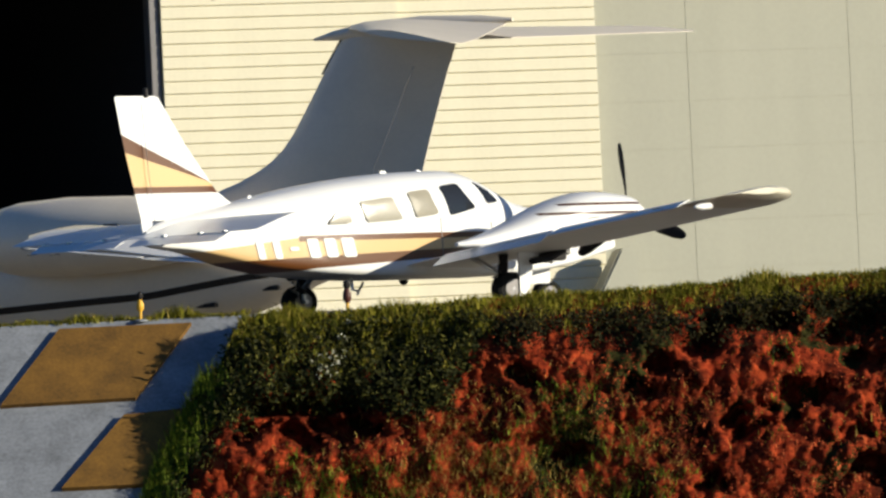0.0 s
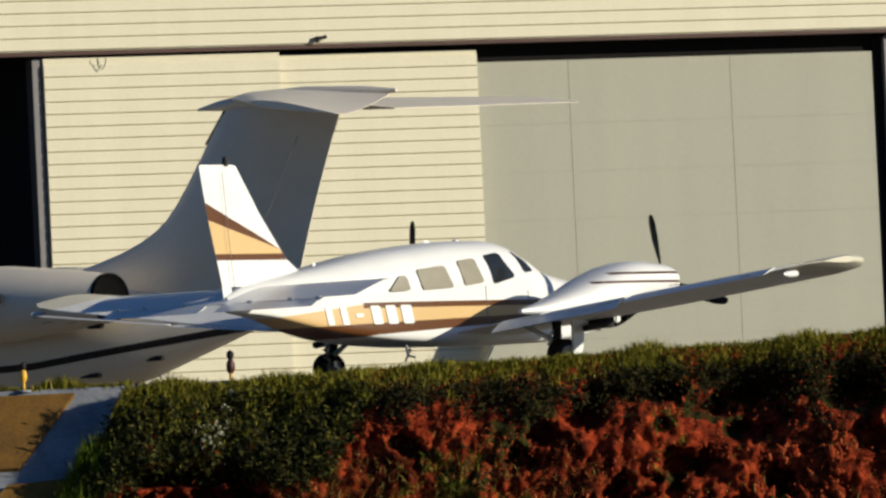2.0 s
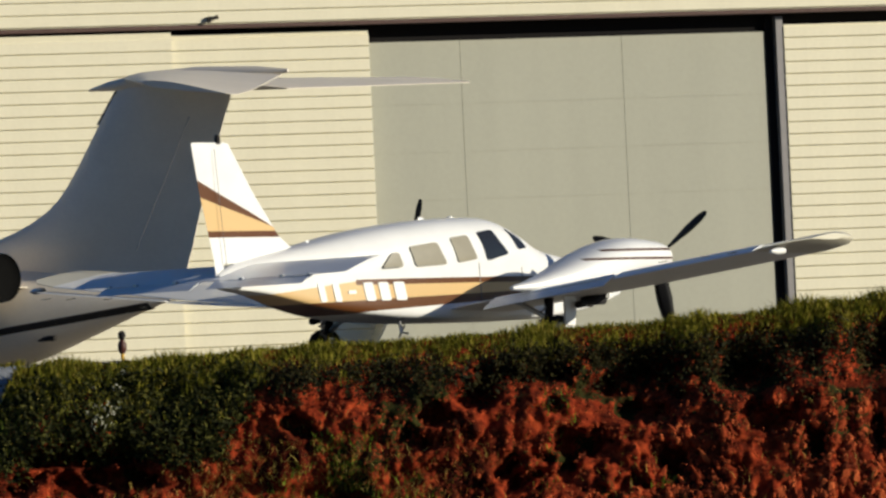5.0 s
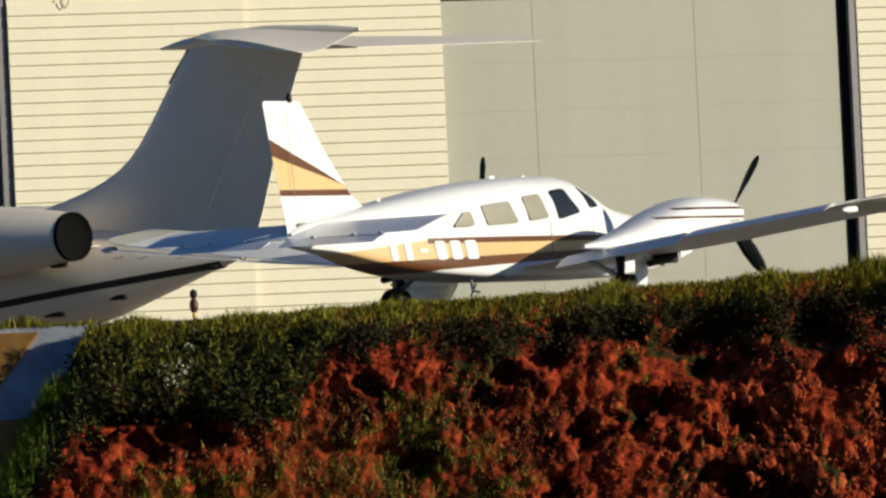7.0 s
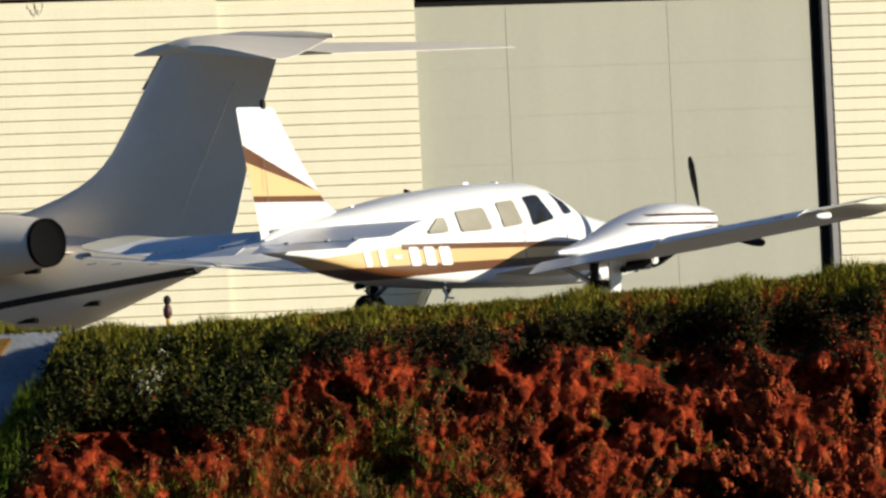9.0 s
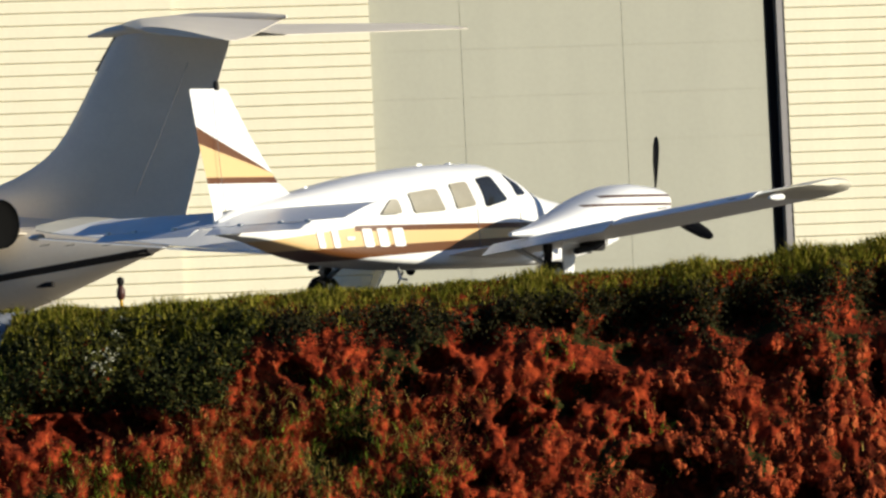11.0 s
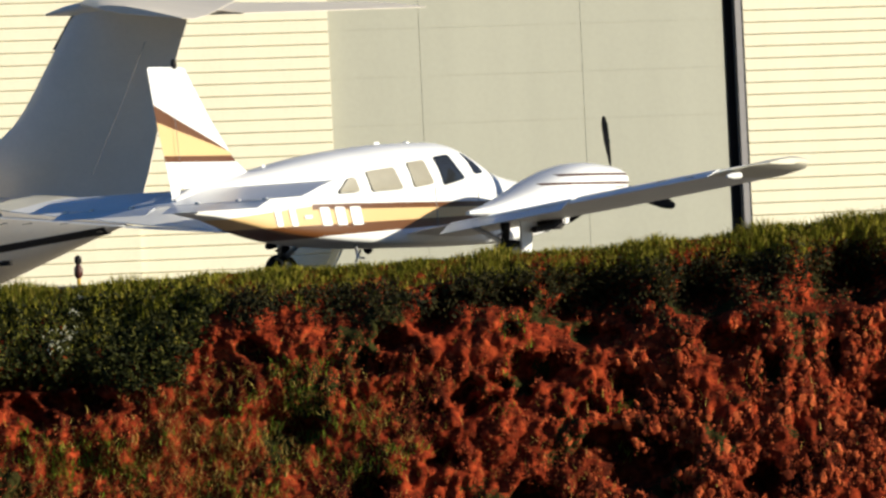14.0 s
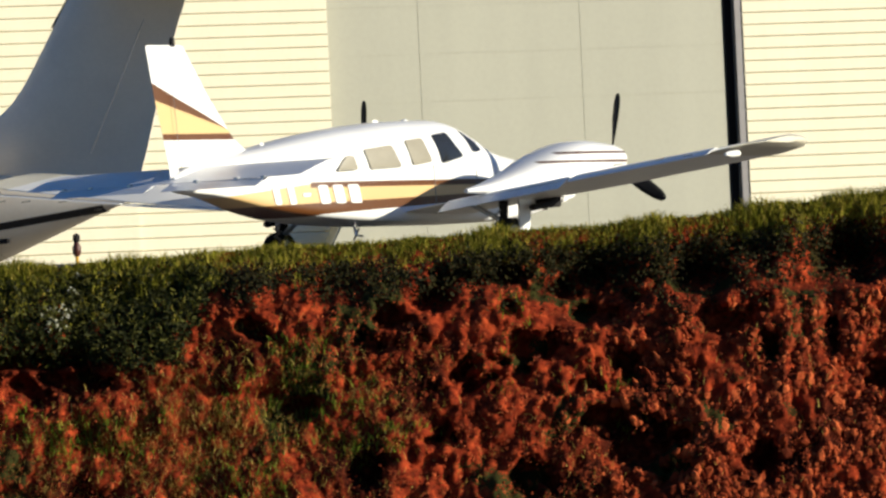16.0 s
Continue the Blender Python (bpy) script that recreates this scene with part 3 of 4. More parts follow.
# ---- business jet ----
def business_jet():
    top = thing("business_jet", "white business jet with a tall swept T-tail and black stripe", "jet", pose(-3.95, 7.0, -1.05, 0, 0, 180 - 30), STRETCH)
    up = 1.2  # height of the hull's own zero over the ground
    rows = smooth_rows([
        (0.0, 0.93, 0.99, 0.03), (0.5, 0.72, 1.2, 0.2), (1.2, 0.4, 1.42, 0.42), (2.2, -0.02, 1.58, 0.68), (3.4, -0.22, 1.62, 0.82), (5.0, -0.26, 1.64, 0.86),
        (9.0, -0.26, 1.64, 0.86), (11.0, -0.2, 1.5, 0.8), (12.4, 0.0, 1.1, 0.6), (13.4, 0.25, 0.75, 0.3), (13.7, 0.42, 0.55, 0.08)], 3)
    hull = part("fuselage", loft([oval(x, 0, up + (lo + hi) / 2, w, (hi - lo) / 2, 2.1, 36) for x, lo, hi, w in rows]), JET_PAINT, top)

    def side(x, z):
        for a, b in zip(rows, rows[1:]):
            if a[0] <= x <= b[0]:
                r = a + (b - a) * (x - a[0]) / (b[0] - a[0])
                q = min(0.999, abs((z - (r[1] + r[2]) / 2) / ((r[2] - r[1]) / 2)))
                return r[3] * (1 - q ** 2.1) ** (1 / 2.1)
        return 0.1

    # black cheat line as a raised band along each flank
    for s in (-1, 1):
        bm = bmesh.new()
        prev = None
        for k in range(60):
            x = 0.25 + k * 0.2
            zc = 0.9 - 0.17 * min(x, 3.0) - 0.05 * max(0.0, min(x - 3.0, 4.0))
            ring = [bm.verts.new((x, s * (side(x, zc + dz) + lift), up + zc + dz)) for dz, lift in ((-0.055, 0.004), (-0.02, 0.008), (0.02, 0.008), (0.055, 0.004))]
            if prev:
                for i in range(3):
                    bm.faces.new((prev[i], prev[i + 1], ring[i + 1], ring[i]))
            prev = ring
        part("stripe", bm, BLACK_PAINT, hull, "black stripe along the hull")
        # engine
        yc = s * 1.12
        n = 30
        prof = [(1.66, 0.36), (1.64, 0.385), (2.2, 0.49), (3.0, 0.6), (3.8, 0.64), (4.5, 0.6), (4.75, 0.53), (4.8, 0.48), (4.7, 0.43), (4.2, 0.42)]
        nac = part("engine_nacelle", loft([[(x, yc + r * math.cos(a), up + 1.4 + r * math.sin(a)) for a in (k * math.tau / n for k in range(n))] for x, r in prof], None, False), JET_PAINT, top)
        # shallow cap closes the pipe; its black stands for the shaded depth
        part("exhaust_cap", loft([[(x, yc + r * math.cos(a), up + 1.4 + r * math.sin(a)) for a in (k * math.tau / n for k in range(n))] for x, r in ((1.7, 0.01), (1.68, 0.3), (1.64, 0.37), (1.61, 0.388), (1.66, 0.394))], None, False), SOOT_SHADE, nac, "exhaust cap blackened for soot and inner shade")
        part("fan_disc", tube([(4.18, yc, up + 1.4), (4.22, yc, up + 1.4)], 0.42, 24), BARE, nac)
        part("drain_mast", box(bmesh.new(), 1.75, 1.95, yc - 0.04, yc + 0.04, up + 0.92, up + 1.0, 0.01), BARE, nac)
        part("pylon", loft([foil_ring((3.9, s * y, up + 1.25), 2.2, 0.9) for y in (0.4, 1.0)]), JET_PAINT, top)
        if s == 1:
            for k, w in enumerate((0.2, 0.2, 0.2)):
                x = 3.55 - k * 0.3
                pts = []
                for a0 in (-0.12, 0.12):
                    for xx in (x, x - w):
                        pts.append((xx, a0))
                bm = bmesh.new()
                r = 0.645
                v = [bm.verts.new((xx, yc + s * rr * math.cos(a0 + 0.1), up + 1.4 + rr * math.sin(a0 + 0.1))) for rr in (r - 0.05, r + 0.004) for xx, a0 in pts]
                for f in ((0, 1, 3, 2), (4, 6, 7, 5), (0, 4, 5, 1), (2, 3, 7, 6), (0, 2, 6, 4), (1, 5, 7, 3)):
                    bm.faces.new([v[i] for i in f])
                part("mark", bm, BLACK_PAINT, nac, "plain dark lettering bar", False)
        # wing and main gear
        part("wing", loft([foil_ring((le, s * y, up + z), c, 0.8) for y, le, c, z in ((0.5, 8.6, 2.6, -0.1), (6.5, 6.6, 1.1, 0.3))]), JET_PAINT, top)
        part("gear_leg", tube([(6.6, s * 1.3, up), (6.6, s * 1.3, 0.3)], 0.06, 10), STEEL, top)
        wheel(top, 6.6, s * 1.3, 0.3, 0.3, 0.2)
    part("gear_leg", tube([(12.0, 0, up + 0.1), (12.0, 0, 0.22)], 0.05, 10), STEEL, top)
    wheel(top, 12.0, 0, 0.22, 0.22, 0.16)
    # fin with its long dorsal fillet
    fin_rows = smooth_rows([(1.3, 4.4, -0.22, 0.045), (1.55, 3.9, -0.28, 0.045), (1.72, 3.3, -0.33, 0.05), (1.9, 2.8, -0.37, 0.06), (2.15, 2.15, -0.43, 0.07), (2.45, 1.68, -0.5, 0.08), (2.84, 1.37, -0.6, 0.085), (3.5, 1.03, -0.78, 0.085), (4.2, 0.68, -0.98, 0.085), (4.45, 0.5, -1.04, 0.085)], 2)
    fin = part("fin", loft([foil_ring((le, 0, up + z), le - te, t / 0.08, 0, True) for z, le, te, t in fin_rows]), JET_PAINT, top)
    part("rudder_gap", tube([(0.35, 0.16, up + 1.75), (-0.1, 0.13, up + 2.9), (-0.42, 0.09, up + 3.8)], 0.0045, 6), FRAME_GREY, fin)
    part("leading_edge_boot", loft([foil_ring((le + 0.03, 0, up + z), 0.2, 0.8, 0, True) for z, le in ((3.78, 0.9), (4.3, 0.62))]), BLACK_PAINT, fin, "black leading edge patch")
    rings = [oval(x, 0, up + z, w, h, 2.0, 20) for x, z, w, h in ((1.0, 4.34, 0.02, 0.02), (0.7, 4.38, 0.1, 0.08), (0.2, 4.42, 0.17, 0.14), (-0.5, 4.44, 0.18, 0.15), (-1.3, 4.43, 0.11, 0.1), (-1.75, 4.42, 0.02, 0.03))]
    part("bullet_fairing", loft(rings), JET_PAINT, top)
    for s in (-1, 1):
        secs = [(0.05, 0.5, 2.2, 4.47, 0.05), (0.9, -0.11, 1.92, 4.39, 0.1), (1.8, -0.76, 1.6, 4.29, 0.17), (2.6, -1.3, 1.36, 4.21, 0.22), (2.75, -1.45, 1.15, 4.19, 0.23)] if s > 0 else [(0.05, 0.5, 2.2, 4.47, 0.0), (0.9, -0.15, 1.9, 4.45, 0.06), (1.8, -0.85, 1.55, 4.41, 0.13), (2.6, -1.45, 1.25, 4.37, 0.19), (2.75, -1.65, 0.95, 4.35, 0.19)]
        if s < 0:
            secs = [(y, le, c, 4.36 - 0.01 * y, 0.1) for y, le, c, z, q in secs]
        part("tailplane", loft([foil_ring((le, s * y, up + z), c, 0.8, q) for y, le, c, z, q in secs]), JET_PAINT, top)
    for x, z in ((2.35, 0.0), (1.55, 0.22)):
        part("vent", box(bmesh.new(), x - 0.14, x + 0.14, side(x, z + 0.2) - 0.05, side(x, z + 0.2) + 0.02, up + z + 0.16, up + z + 0.24, 0.01), BARE, hull)
    return top


business_jet()


# ---- bank ----
def crest(x):
    return -0.17 + 0.03 * x + 0.012 * max(0.0, x - 2.0) ** 1.5 + 0.05 * noise.noise((x * 0.7, 3.1, 0.0))


def bank_left(d):
    return -5.25 - 0.52 * d


# washed-out hollows of the face: place along it, drop below the crest, half width, half height
PITS = ((0.73, 1.7, 0.5, 0.2), (1.85, 1.78, 0.27, 0.27), (2.47, 1.64, 0.14, 0.2), (-0.37, 1.05, 0.36, 0.24), (2.68, 2.64, 0.46, 0.36), (2.08, 2.3, 0.3, 0.2), (3.75, 1.19, 0.42, 0.22),
        (3.3, 0.72, 0.75, 0.24), (0.24, 2.32, 0.2, 0.14), (-1.89, 0.9, 0.18, 0.18), (4.12, 1.6, 0.18, 0.2), (4.91, 1.62, 0.09, 0.22), (5.4, 2.07, 0.15, 0.2), (-4.5, 1.12, 0.7, 0.13),
        (0.97, 0.95, 0.28, 0.14), (0.9, 0.48, 0.6, 0.15), (2.1, 1.04, 0.3, 0.15), (5.6, 0.8, 0.6, 0.22), (-0.6, 2.6, 0.25, 0.2), (1.3, 2.9, 0.3, 0.2), (4.0, 2.9, 0.3, 0.15), (-1.4, 1.9, 0.2, 0.15), (0.2, 0.75, 0.3, 0.15), (1.6, 0.72, 0.35, 0.18), (1.4, 1.35, 0.3, 0.18), (-4.4, 1.4, 0.9, 0.2))


def overgrown(x, d):
    """Whether the dark shrub at the bank's end covers this spot."""
    n = noise.noise((x * 1.7, d * 1.9, 91.0))
    return x < -2.5 - 0.45 * (d - 0.5) + 0.35 * n and d < 1.18 + 0.2 * n


def pit(x, d):
    """How deep a washed-out hollow lies at this spot of the face, 0 to 1."""
    deep = 0.0
    warp = 1.7 * noise.noise((x * 1.9, d * 2.6, 7.0)) + 1.3 * noise.noise((x * 4.6, d * 5.2, 17.0)) + 0.7 * noise.noise((x * 11.0, d * 9.0, 27.0))
    for px, pd, w, h in PITS:
        q = ((x - px) / w) ** 2 + ((d - pd) / h) ** 2 + warp
        deep = max(deep, min(1.0, max(0.0, 0.8 * (1.3 - q))))
    return deep


def bank_point(u, d):
    """u runs along the bank, d is the drop below the crest (negative: behind it)."""
    x = bank_left(max(d, 0.0)) + u
    edge = min(1.0, max(0.0, u / 0.7))
    edge = edge * edge * (3 - 2 * edge)
    if d < 0:
        return Vector((x, -10.1 - d * 1.6, crest(x) + 0.12 * d * (1 + 1.5 * abs(d))))
    n1 = noise.fractal((x * 0.55, d * 0.8, 1.7), 1.0, 2.0, 4)
    cell = noise.voronoi((x * 2.6 + n1, d * 1.9, 0.3))[0]
    cell2 = noise.voronoi((x * 6.5, d * 4.6, 5.3))[0]
    hole = max(0.0, noise.noise((x * 0.9, d * 1.5, 31.0)) - 0.22)
    hole *= 1.0 - 0.65 * min(1.0, max(0.0, (x - 3.2) / 1.5)) * min(1.0, max(0.0, (d - 0.8) / 0.4))
    hollow = max(0.0, 1.0 - ((x - 4.5) / 3.6) ** 2) * max(0.0, 1.0 - ((d - 0.55) / 0.5) ** 2)
    cell3 = noise.voronoi((x * 13.0, d * 9.5, 2.1))[0]
    lump = 0.6 * pit(x, d) + 1.15 * hollow * max(0.15, 0.5 + 1.3 * noise.noise((x * 1.15, d * 0.7, 77.0))) + 0.22 * n1 + 0.5 * hole + 0.3 * (cell[0] - 0.3) + 0.2 * (cell2[0] - 0.3) + 0.08 * (cell3[0] - 0.3) + 0.04 * noise.noise((x * 16, d * 13, 9.0))
    fade = min(1.0, d / 0.5) * edge
    out = 0.72 * d + 0.5 * edge * min(1.0, d / 0.8)
    return Vector((x, -10.1 - out + lump * fade, crest(x) - d))


def bank():
    du, dd = 0.034, 0.03
    nu, nd = int(15.5 / du), int(3.6 / dd)
    back = [-1.3, -0.9, -0.5, -0.25, -0.1]
    ds = back + [k * dd for k in range(nd)]
    verts = [bank_point(i * du, d) for d in ds for i in range(nu)]
    faces = [(r * nu + i, r * nu + i + 1, (r + 1) * nu + i + 1, (r + 1) * nu + i) for r in range(len(ds) - 1) for i in range(nu - 1)]
    me = bpy.data.meshes.new("bank")
    me.from_pydata(verts, [], faces)
    me.polygons.foreach_set("use_smooth", [True] * len(faces))
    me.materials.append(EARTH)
    return tagged(new("bank", me), "cut bank of crumbling red earth under a grassy edge", "bank", kind="structure")


bank()


def stuff(name, verts, faces, material, label, category):
    me = bpy.data.meshes.new(name)
    me.from_pydata(verts, [], faces)
    me.materials.append(material)
    return tagged(new(name, me), label, category, kind="stuff")


def blade_of_grass(verts, faces, p, height, lean, width, rnd):
    a = rnd.uniform(0, math.tau)
    d = Vector((math.cos(a), math.sin(a), 0))
    w = Vector((math.cos(a + 1.9), math.sin(a + 1.9) * 0.5, 0)).normalized() * width
    i = len(verts)
    m = p + Vector((0, 0, height * 0.6)) + d * lean * 0.35
    t = p + Vector((0, 0, height)) + d * lean
    verts.extend((p - w, p + w, m + w * 0.7, m - w * 0.7, t))
    faces.extend(((i, i + 1, i + 2, i + 3), (i + 3, i + 2, i + 4)))


def leaf(verts, faces, p, size, rnd):
    n = Vector((rnd.gauss(0, 0.6), rnd.gauss(-0.6, 0.5), rnd.gauss(0.5, 0.5))).normalized()
    a = n.orthogonal().normalized()
    a.rotate(Matrix.Rotation(rnd.uniform(0, math.tau), 3, n))
    b = n.cross(a)
    i = len(verts)
    verts.extend((p - a * size, p + b * size * 0.42, p + a * size, p - b * size * 0.42))
    faces.append((i, i + 1, i + 2, i + 3))


def vegetation():
    rnd = random.Random(5)
    # grass along the crest
    v, f = [], []
    for _ in range(2300):
        u = rnd.uniform(0.05, 15.3)
        d = rnd.gauss(0.03, 0.14) if rnd.random() < 0.85 else rnd.uniform(0.0, 0.45)
        x = bank_left(max(d, 0.0)) + u
        tall = 0.45 + 0.7 * max(0.0, noise.noise((x * 1.6, 0.0, 4.0)) + 0.2) + (0.35 if x > 4.0 else 0.0)
        tall *= rnd.uniform(0.45, 1.45)
        for _ in range(24):
            p = bank_point(max(0.02, u + rnd.gauss(0, 0.05)), d + rnd.gauss(0, 0.04)) - Vector((0, 0, 0.02))
            blade_of_grass(v, f, p, rnd.uniform(0.05, 0.17) * tall, rnd.uniform(0.02, 0.13) * tall, rnd.uniform(0.004, 0.009), rnd)
    for _ in range(2600):
        p = Vector((rnd.uniform(-9.6, -5.2), rnd.gauss(-9.42, 0.05), -0.27))
        tall = 0.5 + 1.1 * max(0.0, noise.noise((p.x * 1.9, 0, 14.0)) + 0.2)
        blade_of_grass(v, f, p, rnd.uniform(0.06, 0.17) * tall, rnd.uniform(0.02, 0.1), rnd.uniform(0.004, 0.009), rnd)
    for _ in range(260):
        d = abs(rnd.gauss(0.1, 0.35))
        x = rnd.uniform(bank_left(d), -2.3)
        if not overgrown(x, d):
            continue
        for _ in range(16):
            p = bank_point(max(0.02, x - bank_left(d) + rnd.gauss(0, 0.06)), d + rnd.gauss(0, 0.05)) - Vector((0, rnd.uniform(0.06, 0.2), 0))
            blade_of_grass(v, f, p, rnd.uniform(0.03, 0.13), rnd.uniform(0.02, 0.12), rnd.uniform(0.004, 0.009), rnd)
    stuff("crest_grass", v, f, GRASS, "rough green and yellowing grass along the bank's edge", "grass")
    # dry tufts on the face
    v, f = [], []
    for _ in range(170):
        u, d = rnd.uniform(0.2, 9.0), rnd.uniform(0.9, 3.4)
        if noise.noise((u * 0.45, d * 0.7, 11.0)) + 0.12 * (d - 2.0) < 0.1 and rnd.random() < 0.75:
            continue
        for _ in range(14):
            p = bank_point(u + rnd.gauss(0, 0.09), d + rnd.gauss(0, 0.07)) - Vector((0, 0.03, 0))
            blade_of_grass(v, f, p, rnd.uniform(-0.02, 0.1), rnd.uniform(0.05, 0.17), rnd.uniform(0.003, 0.006), rnd)
    stuff("dry_tufts", v, f, STRAW, "dry grass tufts growing on the red bank", "grass")
    # straw stems tangled over the lower face
    v, f = [], []
    for _ in range(900):
        x, d = rnd.gauss(-2.6, 1.3), rnd.gauss(2.2, 0.55)
        if rnd.random() < 0.25:
            x, d = rnd.uniform(-4.5, 8.0), rnd.uniform(0.8, 3.4)
        u = x - bank_left(d)
        if d < 0.95 or d > 3.5 or u < 0.3 or overgrown(x, d) or pit(x, d) > 0.4:
            continue
        for _ in range(10):
            p = bank_point(u + rnd.gauss(0, 0.1), d + rnd.gauss(0, 0.07)) - Vector((0, 0.06, 0))
            blade_of_grass(v, f, p, rnd.uniform(-0.04, 0.13), rnd.uniform(0.06, 0.26), rnd.uniform(0.002, 0.0045), rnd)
    for u, d in ((5.0, 1.3), (4.7, 2.2), (8.2, 1.9), (11.0, 2.6)):
        for k in range(6):
            p = bank_point(u + 0.035 * k, d - 0.05 * k) - Vector((0, 0.12, 0))
            blade_of_grass(v, f, p, 0.12, 0.05, 0.006, rnd)
    stuff("straw_stems", v, f, STRAW, "pale straw stems tangled over the bank", "grass")
    # fresh grass at the bank's end, over the paving
    v, f = [], []
    for _ in range(150):
        d = rnd.uniform(0.7, 2.7)
        for _ in range(22):
            p = bank_point(abs(rnd.gauss(0.06, 0.12)), d + rnd.gauss(0, 0.06)) - Vector((rnd.uniform(0.0, 0.18), 0.06, 0))
            blade_of_grass(v, f, p, rnd.uniform(0.06, 0.26), rnd.uniform(0.03, 0.14), rnd.uniform(0.004, 0.009), rnd)
    for cx, cd, w, h, count in ((-1.45, 1.66, 0.35, 0.3, 40), (-3.84, 2.0, 0.4, 0.2, 45), (-0.6, 2.3, 0.4, 0.25, 28), (-2.2, 2.6, 0.6, 0.25, 25), (1.15, 1.2, 0.1, 0.25, 8), (2.5, 2.2, 0.1, 0.3, 5)):
        for _ in range(count):
            d = rnd.gauss(cd, h)
            u = rnd.gauss(cx, w) - bank_left(d)
            if u < 0.3 or d < 0.7:
                continue
            for _ in range(18):
                p = bank_point(u + rnd.gauss(0, 0.07), d + rnd.gauss(0, 0.05)) - Vector((0, 0.03, 0))
                blade_of_grass(v, f, p, rnd.uniform(0.02, 0.13), rnd.uniform(0.03, 0.15), rnd.uniform(0.004, 0.009), rnd)
    stuff("fresh_grass", v, f, FRESH, "fresh green grass at the bank's end and low on its face", "grass")
    # dark creeping shrub at the bank's end
    v, f = [], []
    for _ in range(1900):
        d = rnd.uniform(0.16, 1.35)
        x = rnd.uniform(bank_left(d) + 0.05, -2.0)
        if not overgrown(x, d):
            continue
        p = bank_point(x - bank_left(d), d) + Vector((0, -rnd.uniform(0.0, 0.2), 0))
        for _ in range(11):
            leaf(v, f, p + Vector((rnd.gauss(0, 0.07), rnd.gauss(0, 0.05), rnd.gauss(0, 0.07))), rnd.uniform(0.02, 0.05), rnd)
    for _ in range(150):
        d = rnd.uniform(1.0, 2.9)
        p = bank_point(rnd.uniform(0.0, 0.5), d) + Vector((0, -rnd.uniform(0.0, 0.15), 0))
        for _ in range(12):
            leaf(v, f, p + Vector((rnd.gauss(0, 0.08), rnd.gauss(0, 0.05), rnd.gauss(0, 0.07))), rnd.uniform(0.02, 0.045), rnd)
    stuff("creeping_shrub", v, f, SHRUB, "dark green creeping shrub over the bank's end", "shrub")
    # dull roots and leaves hanging under the grass edge, near-black to stand for shade
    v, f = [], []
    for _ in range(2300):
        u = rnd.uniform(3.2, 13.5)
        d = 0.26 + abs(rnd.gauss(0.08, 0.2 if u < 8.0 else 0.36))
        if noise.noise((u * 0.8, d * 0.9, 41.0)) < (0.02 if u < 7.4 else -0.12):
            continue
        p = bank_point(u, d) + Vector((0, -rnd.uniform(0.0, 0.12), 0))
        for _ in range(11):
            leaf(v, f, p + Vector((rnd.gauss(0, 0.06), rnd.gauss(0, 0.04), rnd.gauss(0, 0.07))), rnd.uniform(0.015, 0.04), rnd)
    stuff("shade_leaves", v, f, SHADE_LEAF, "dull brown-green leaves, coloured dark for the shade below the grass edge", "shrub")
    # withered red growth
    v, f = [], []
    for _ in range(4200):
        u, d = rnd.uniform(0.4, 13.5), rnd.uniform(0.35, 3.55)
        x = bank_left(d) + u
        if overgrown(x, d) or pit(x, d) > 0.45 or noise.noise((x * 0.8, d * 1.7, 21.0)) < -0.3:
            continue
        c = bank_point(u, d)
        big = rnd.uniform(0.5, 1.3)
        for _ in range(11):
            leaf(v, f, c + Vector((rnd.gauss(0, 0.045 * big), -abs(rnd.gauss(0, 0.05 * big)), rnd.gauss(0, 0.06 * big))), rnd.uniform(0.01, 0.026) * big, rnd)
    stuff("withered_growth", v, f, REDLEAF, "withered rust-red leaves clinging to the bank", "leaves")
    # crumbled clods
    v, f = [], []
    ball = bmesh.new()
    bmesh.ops.create_icosphere(ball, subdivisions=1, radius=1.0)
    ball_v = [w.co.copy() for w in ball.verts]
    ball_f = [[w.index for w in q.verts] for q in ball.faces]
    ball.free()
    for k in range(9000):
        u, d = rnd.uniform(0.5, 13.5), rnd.uniform(0.4, 3.55)
        if k > 5500:
            u, d = rnd.uniform(8.0, 13.5), rnd.uniform(1.1, 3.55)
        x = bank_left(d) + u
        if overgrown(x, d) or pit(x, d) > 0.4 or d < 0.5 or noise.noise((x * 1.3, d * 1.9, 51.0)) < -0.25:
            continue
        c = bank_point(u, d)
        r = rnd.uniform(0.008, 0.024) * rnd.uniform(0.7, 1.3) * (2.0 if x > 2.2 and d > 1.1 and rnd.random() < 0.6 else 1.0)
        sx, sz = r * rnd.uniform(0.7, 1.2), r * rnd.uniform(0.8, 2.1)
        base = len(v)
        tilt = Matrix.Rotation(rnd.uniform(-0.6, 0.6), 3, "Y")
        for w in ball_v:
            q = w * (1 + 0.75 * noise.noise(w * 1.7 + c * 9.0))
            v.append(c + tilt @ Vector((q.x * sx, q.y * r, q.z * sz)))
        f.extend([[base + k for k in q] for q in ball_f])
    stuff("earth_clods", v, f, CLOD, "crumbling red earth clods on the bank", "earth")
    # blossom
    v, f = [], []
    for x, z, n, w, h in ((-4.3, -0.88, 15, 0.05, 0.13), (-4.1, -0.8, 12, 0.07, 0.11), (-3.98, -0.58, 3, 0.03, 0.03), (-3.95, -0.42, 2, 0.02, 0.02)):
        for _ in range(n):
            p = Vector((x + rnd.gauss(0, w), -11.42, z + rnd.gauss(0, h)))
            for _ in range(4):
                leaf(v, f, p + Vector((rnd.gauss(0, 0.012), rnd.gauss(0, 0.012), rnd.gauss(0, 0.016))), rnd.uniform(0.009, 0.02), rnd)
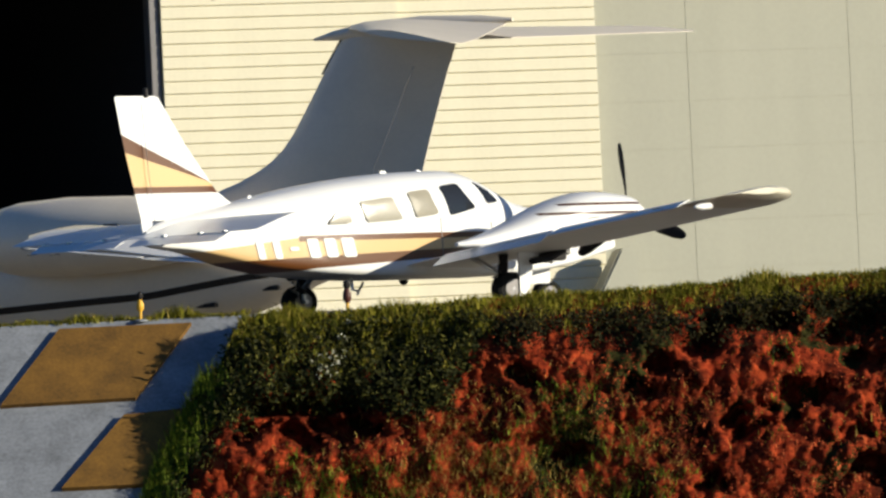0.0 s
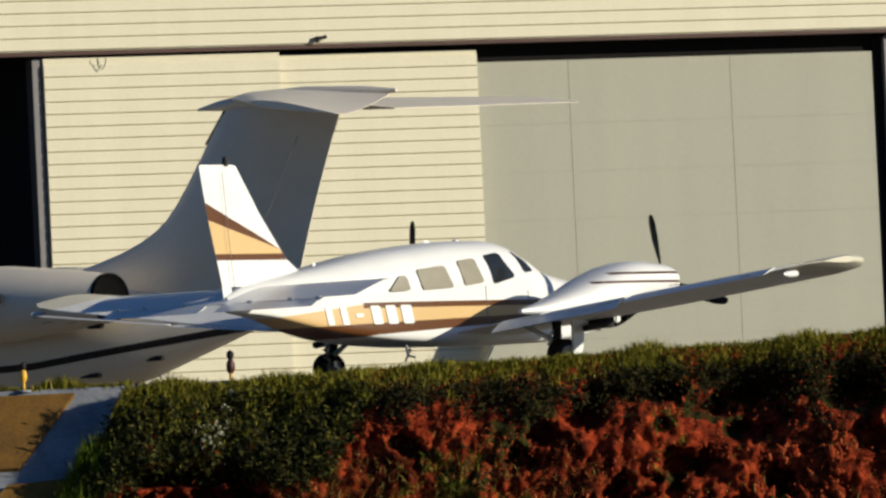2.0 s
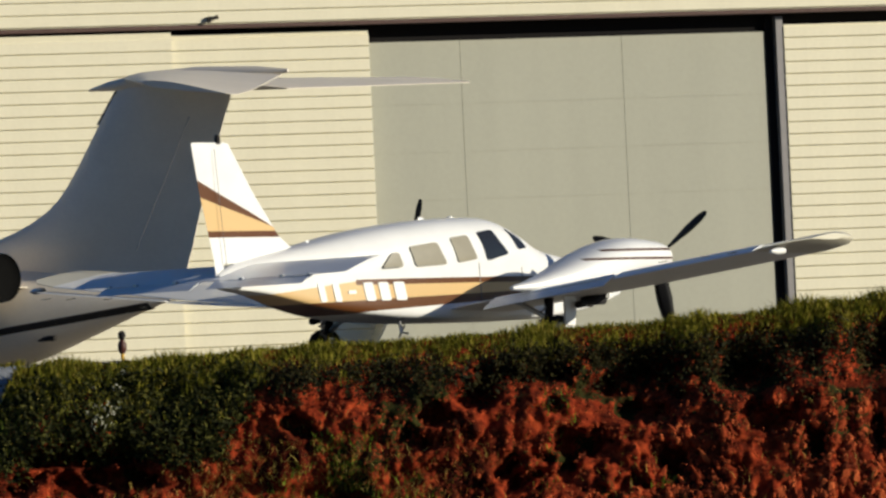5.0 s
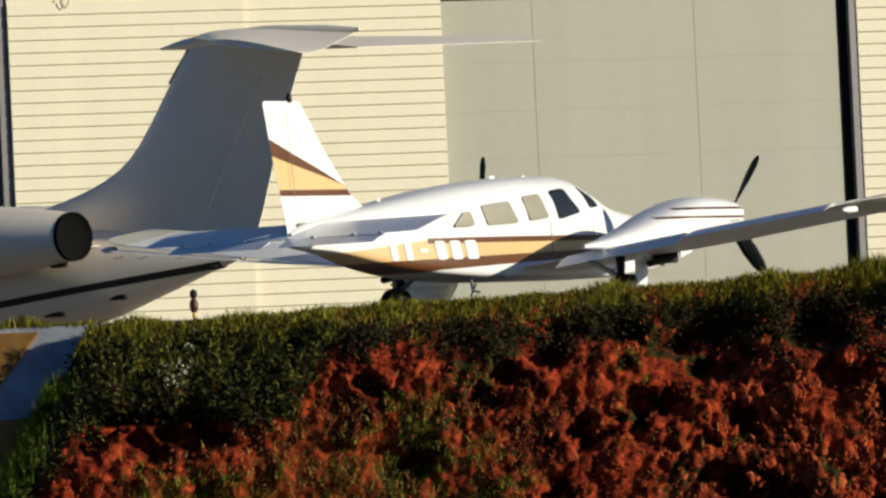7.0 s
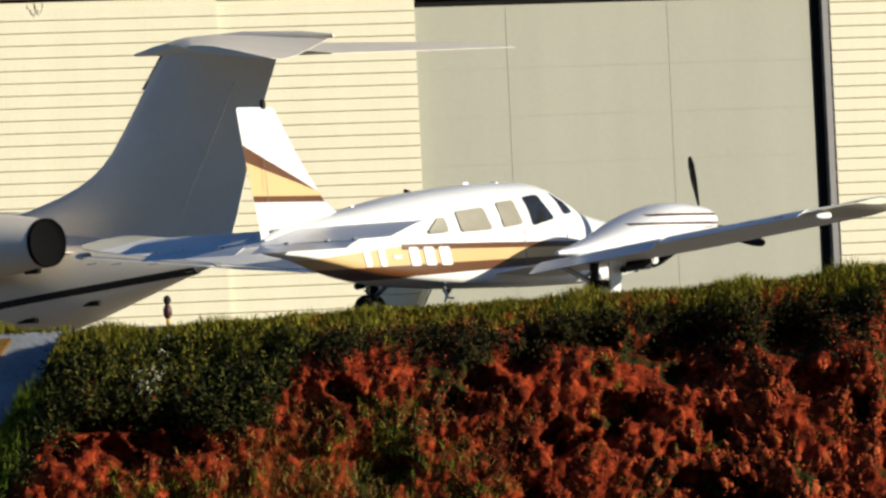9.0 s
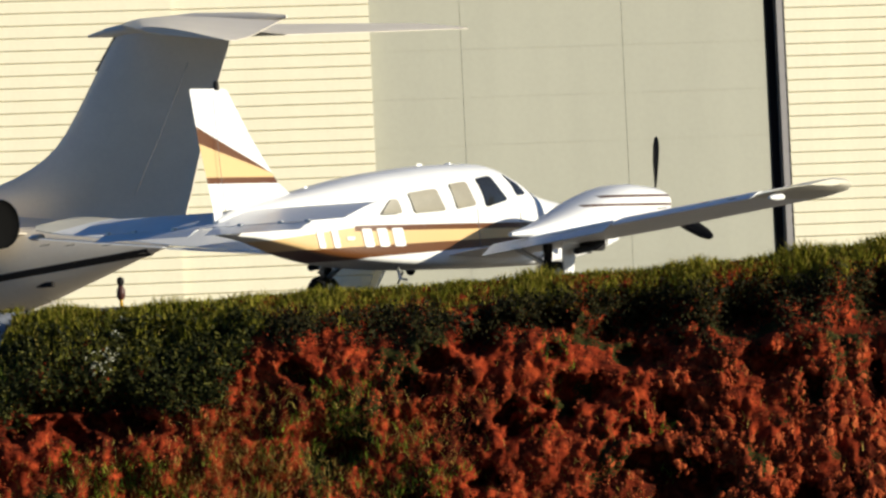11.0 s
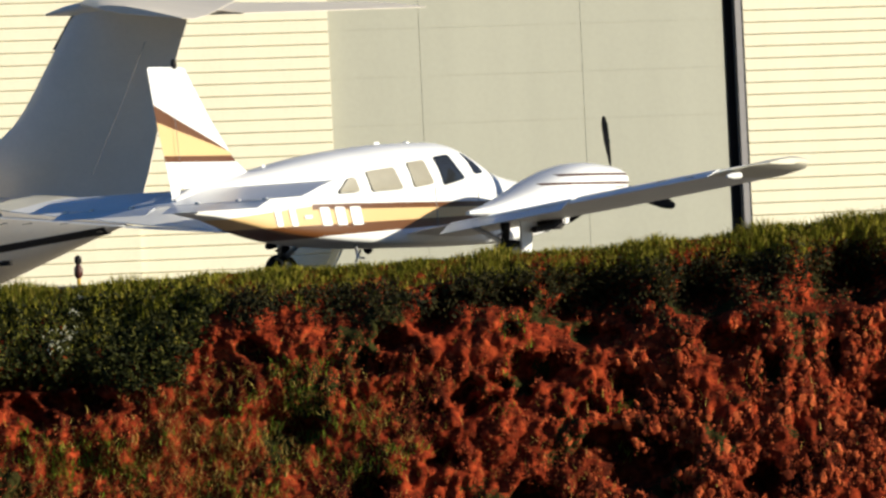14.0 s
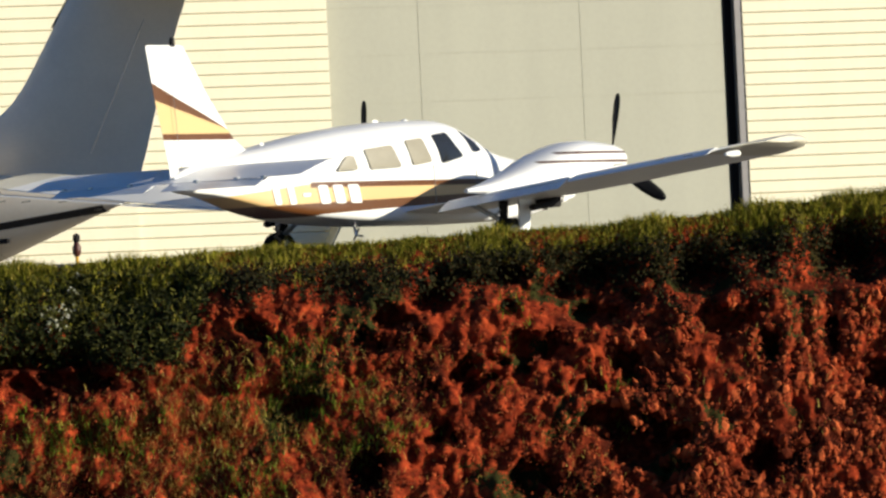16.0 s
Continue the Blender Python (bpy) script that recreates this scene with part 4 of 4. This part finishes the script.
    stuff("white_blossom", v, f, BLOSSOM, "white blossom on the creeping shrub", "flowers")


vegetation()


# ---- paved slope beside the bank ----
def slope_at(x, d, lift=0.0):
    return (x, -9.5 - d - lift * 0.7, -0.25 - d + lift * 0.7)


def slab(poly, low, high, name, material, parent, label=""):
    bm = loft([[slope_at(x, d, low) for x, d in poly], [slope_at(x, d, high) for x, d in poly]])
    bmesh.ops.subdivide_edges(bm, edges=bm.edges[:], cuts=1, use_grid_fill=True)
    return part(name, bm, material, parent, label, False)


def paved_slope():
    bm = loft([[slope_at(x, d, -0.3) for x, d in ((-30, 0.0), (-5.0, 0.0), (-5.0, 3.4), (-30, 3.4))], [slope_at(x, d, 0.0) for x, d in ((-30, 0.0), (-5.0, 0.0), (-5.0, 3.4), (-30, 3.4))]])
    base = tagged(link_mesh("slope", bm, CONCRETE, None, "", False), "pale concrete slope with ochre turf panels", "slope", kind="structure")
    for dx, dd in ((0.0, 0.0), (-1.66, 2.12)):
        slab([(-7.46 + dx, 0.1 + dd), (-5.88 + dx, 0.1 + dd), (-6.53 + dx, 0.97 + dd), (-8.14 + dx, 0.99 + dd)], 0.0, 0.06, "turf_panel", OCHRE, base, "ochre dry turf panel")
    slab([(-6.66, 1.17), (-5.5, 1.1), (-6.2, 2.0), (-7.38, 2.0)], 0.0, 0.065, "turf_panel", OCHRE, base, "ochre dry turf panel")


paved_slope()


def marker(x, y, z, body, label, size=1.0):
    top = thing("edge_marker", label, "marker", pose(x, y, z), (size, size, size), "edge markers")
    part("base", tube([(0, 0, 0), (0, 0, 0.02), (0, 0, 0.03)], [0.09, 0.09, 0.05], 14), CONCRETE, top)
    part("stem", tube([(0, 0, 0.02), (0, 0, 0.13)], 0.018, 10), AMBER, top)
    part("body", tube([(0, 0, 0.12), (0, 0, 0.16), (0, 0, 0.22), (0, 0, 0.27)], [0.025, 0.045, 0.045, 0.02], 12), body, top)
    part("head", tube([(0, 0, 0.26), (0, 0, 0.3), (0, 0, 0.34), (0, 0, 0.36)], [0.02, 0.04, 0.035, 0.01], 12), BARE, top, "black lamp head")
    return top


marker(-6.49, -9.52, -0.27, AMBER, "short yellow edge marker light with a black head")
marker(-4.0, -9.6, -0.3, RUSTRED, "short dark red edge marker light with a black head", 1.15)


# ---- what moves ----
def unwrap(rows, period, rate):
    """Angles known up to a period, laid out in turn so that they run at about that rate."""
    out = [rows[0]]
    for t, a in rows[1:]:
        t0, a0 = out[-1]
        want = a0 + rate * (t - t0)
        out.append((t, a + period * round((want - a) / period)))
    return out


def spin(hub, rows):
    """Rows at every tenth of a second through the known angles, less than a quarter turn apart."""
    rows = unwrap(rows, 120.0, -520.0)
    keys = []
    for k in range(161):
        t = k / 10
        for (t0, a0), (t1, a1) in zip(rows, rows[1:]):
            if t0 <= t <= t1 + 1e-6:
                a = a0 + (a1 - a0) * (t - t0) / (t1 - t0)
                break
        keys.append((t, pose(*hub.location, a, 0, 0)))
    walk(hub, keys)


def motions():
    # the aeroplane taxies ahead, finishing a left turn, and stops: seconds, place of its tail on the apron, heading
    walk(TWIN, [(t, pose(x, y, 0.0, 0, 0, yaw)) for t, x, y, yaw in (
        (0.0, -6.85, -6.99, 44.6), (0.5, -6.15, -6.15, 47.9), (1.0, -5.5, -5.5, 50.0), (1.5, -4.95, -5.02, 51.2), (2.0, -4.48, -4.7, 51.4), (2.5, -4.06, -4.5, 51.5),
        (3.0, -3.74, -4.33, 51.0), (3.2, -3.63, -4.26, 50.8), (3.8, -3.39, -4.1, 50.3), (4.5, -3.25, -4.0, 50.0), (5.3, -3.24, -4.0, 50.0), (16.0, -3.24, -4.0, 50.0))])
    near = [(0, -5), (0.5, 36), (1, 98), (1.5, 30), (2, -8), (2.5, 49), (3, -1), (5.5, 34), (6, -5), (6.5, 60), (7, 30), (7.5, 2), (8, 57), (10.3, 5), (10.4, 64),
            (10.5, 17), (10.6, -19), (10.7, 34), (10.8, -6), (10.9, 50), (11, 4), (11.5, -18), (12, 49), (12.5, 5), (13, 83), (13.5, 29), (14, -5), (14.5, 60), (15, 18), (15.5, -16), (16, 9)]
    far = [(0, 60), (0.5, 60), (1, 26), (1.5, 10), (2, 3), (2.5, -4), (3, 2), (5.5, -14), (6, -31), (6.5, 60), (7, 5), (7.5, 20), (8, 7), (10.5, -16), (11, 60),
           (11.5, 29), (12, 9), (12.5, -3), (13, -25), (13.5, 60), (14, 60), (14.5, 30), (15, 13), (15.5, -22), (16, 3)]
    spin(PROPS[0], near)
    spin(PROPS[1], far)


motions()
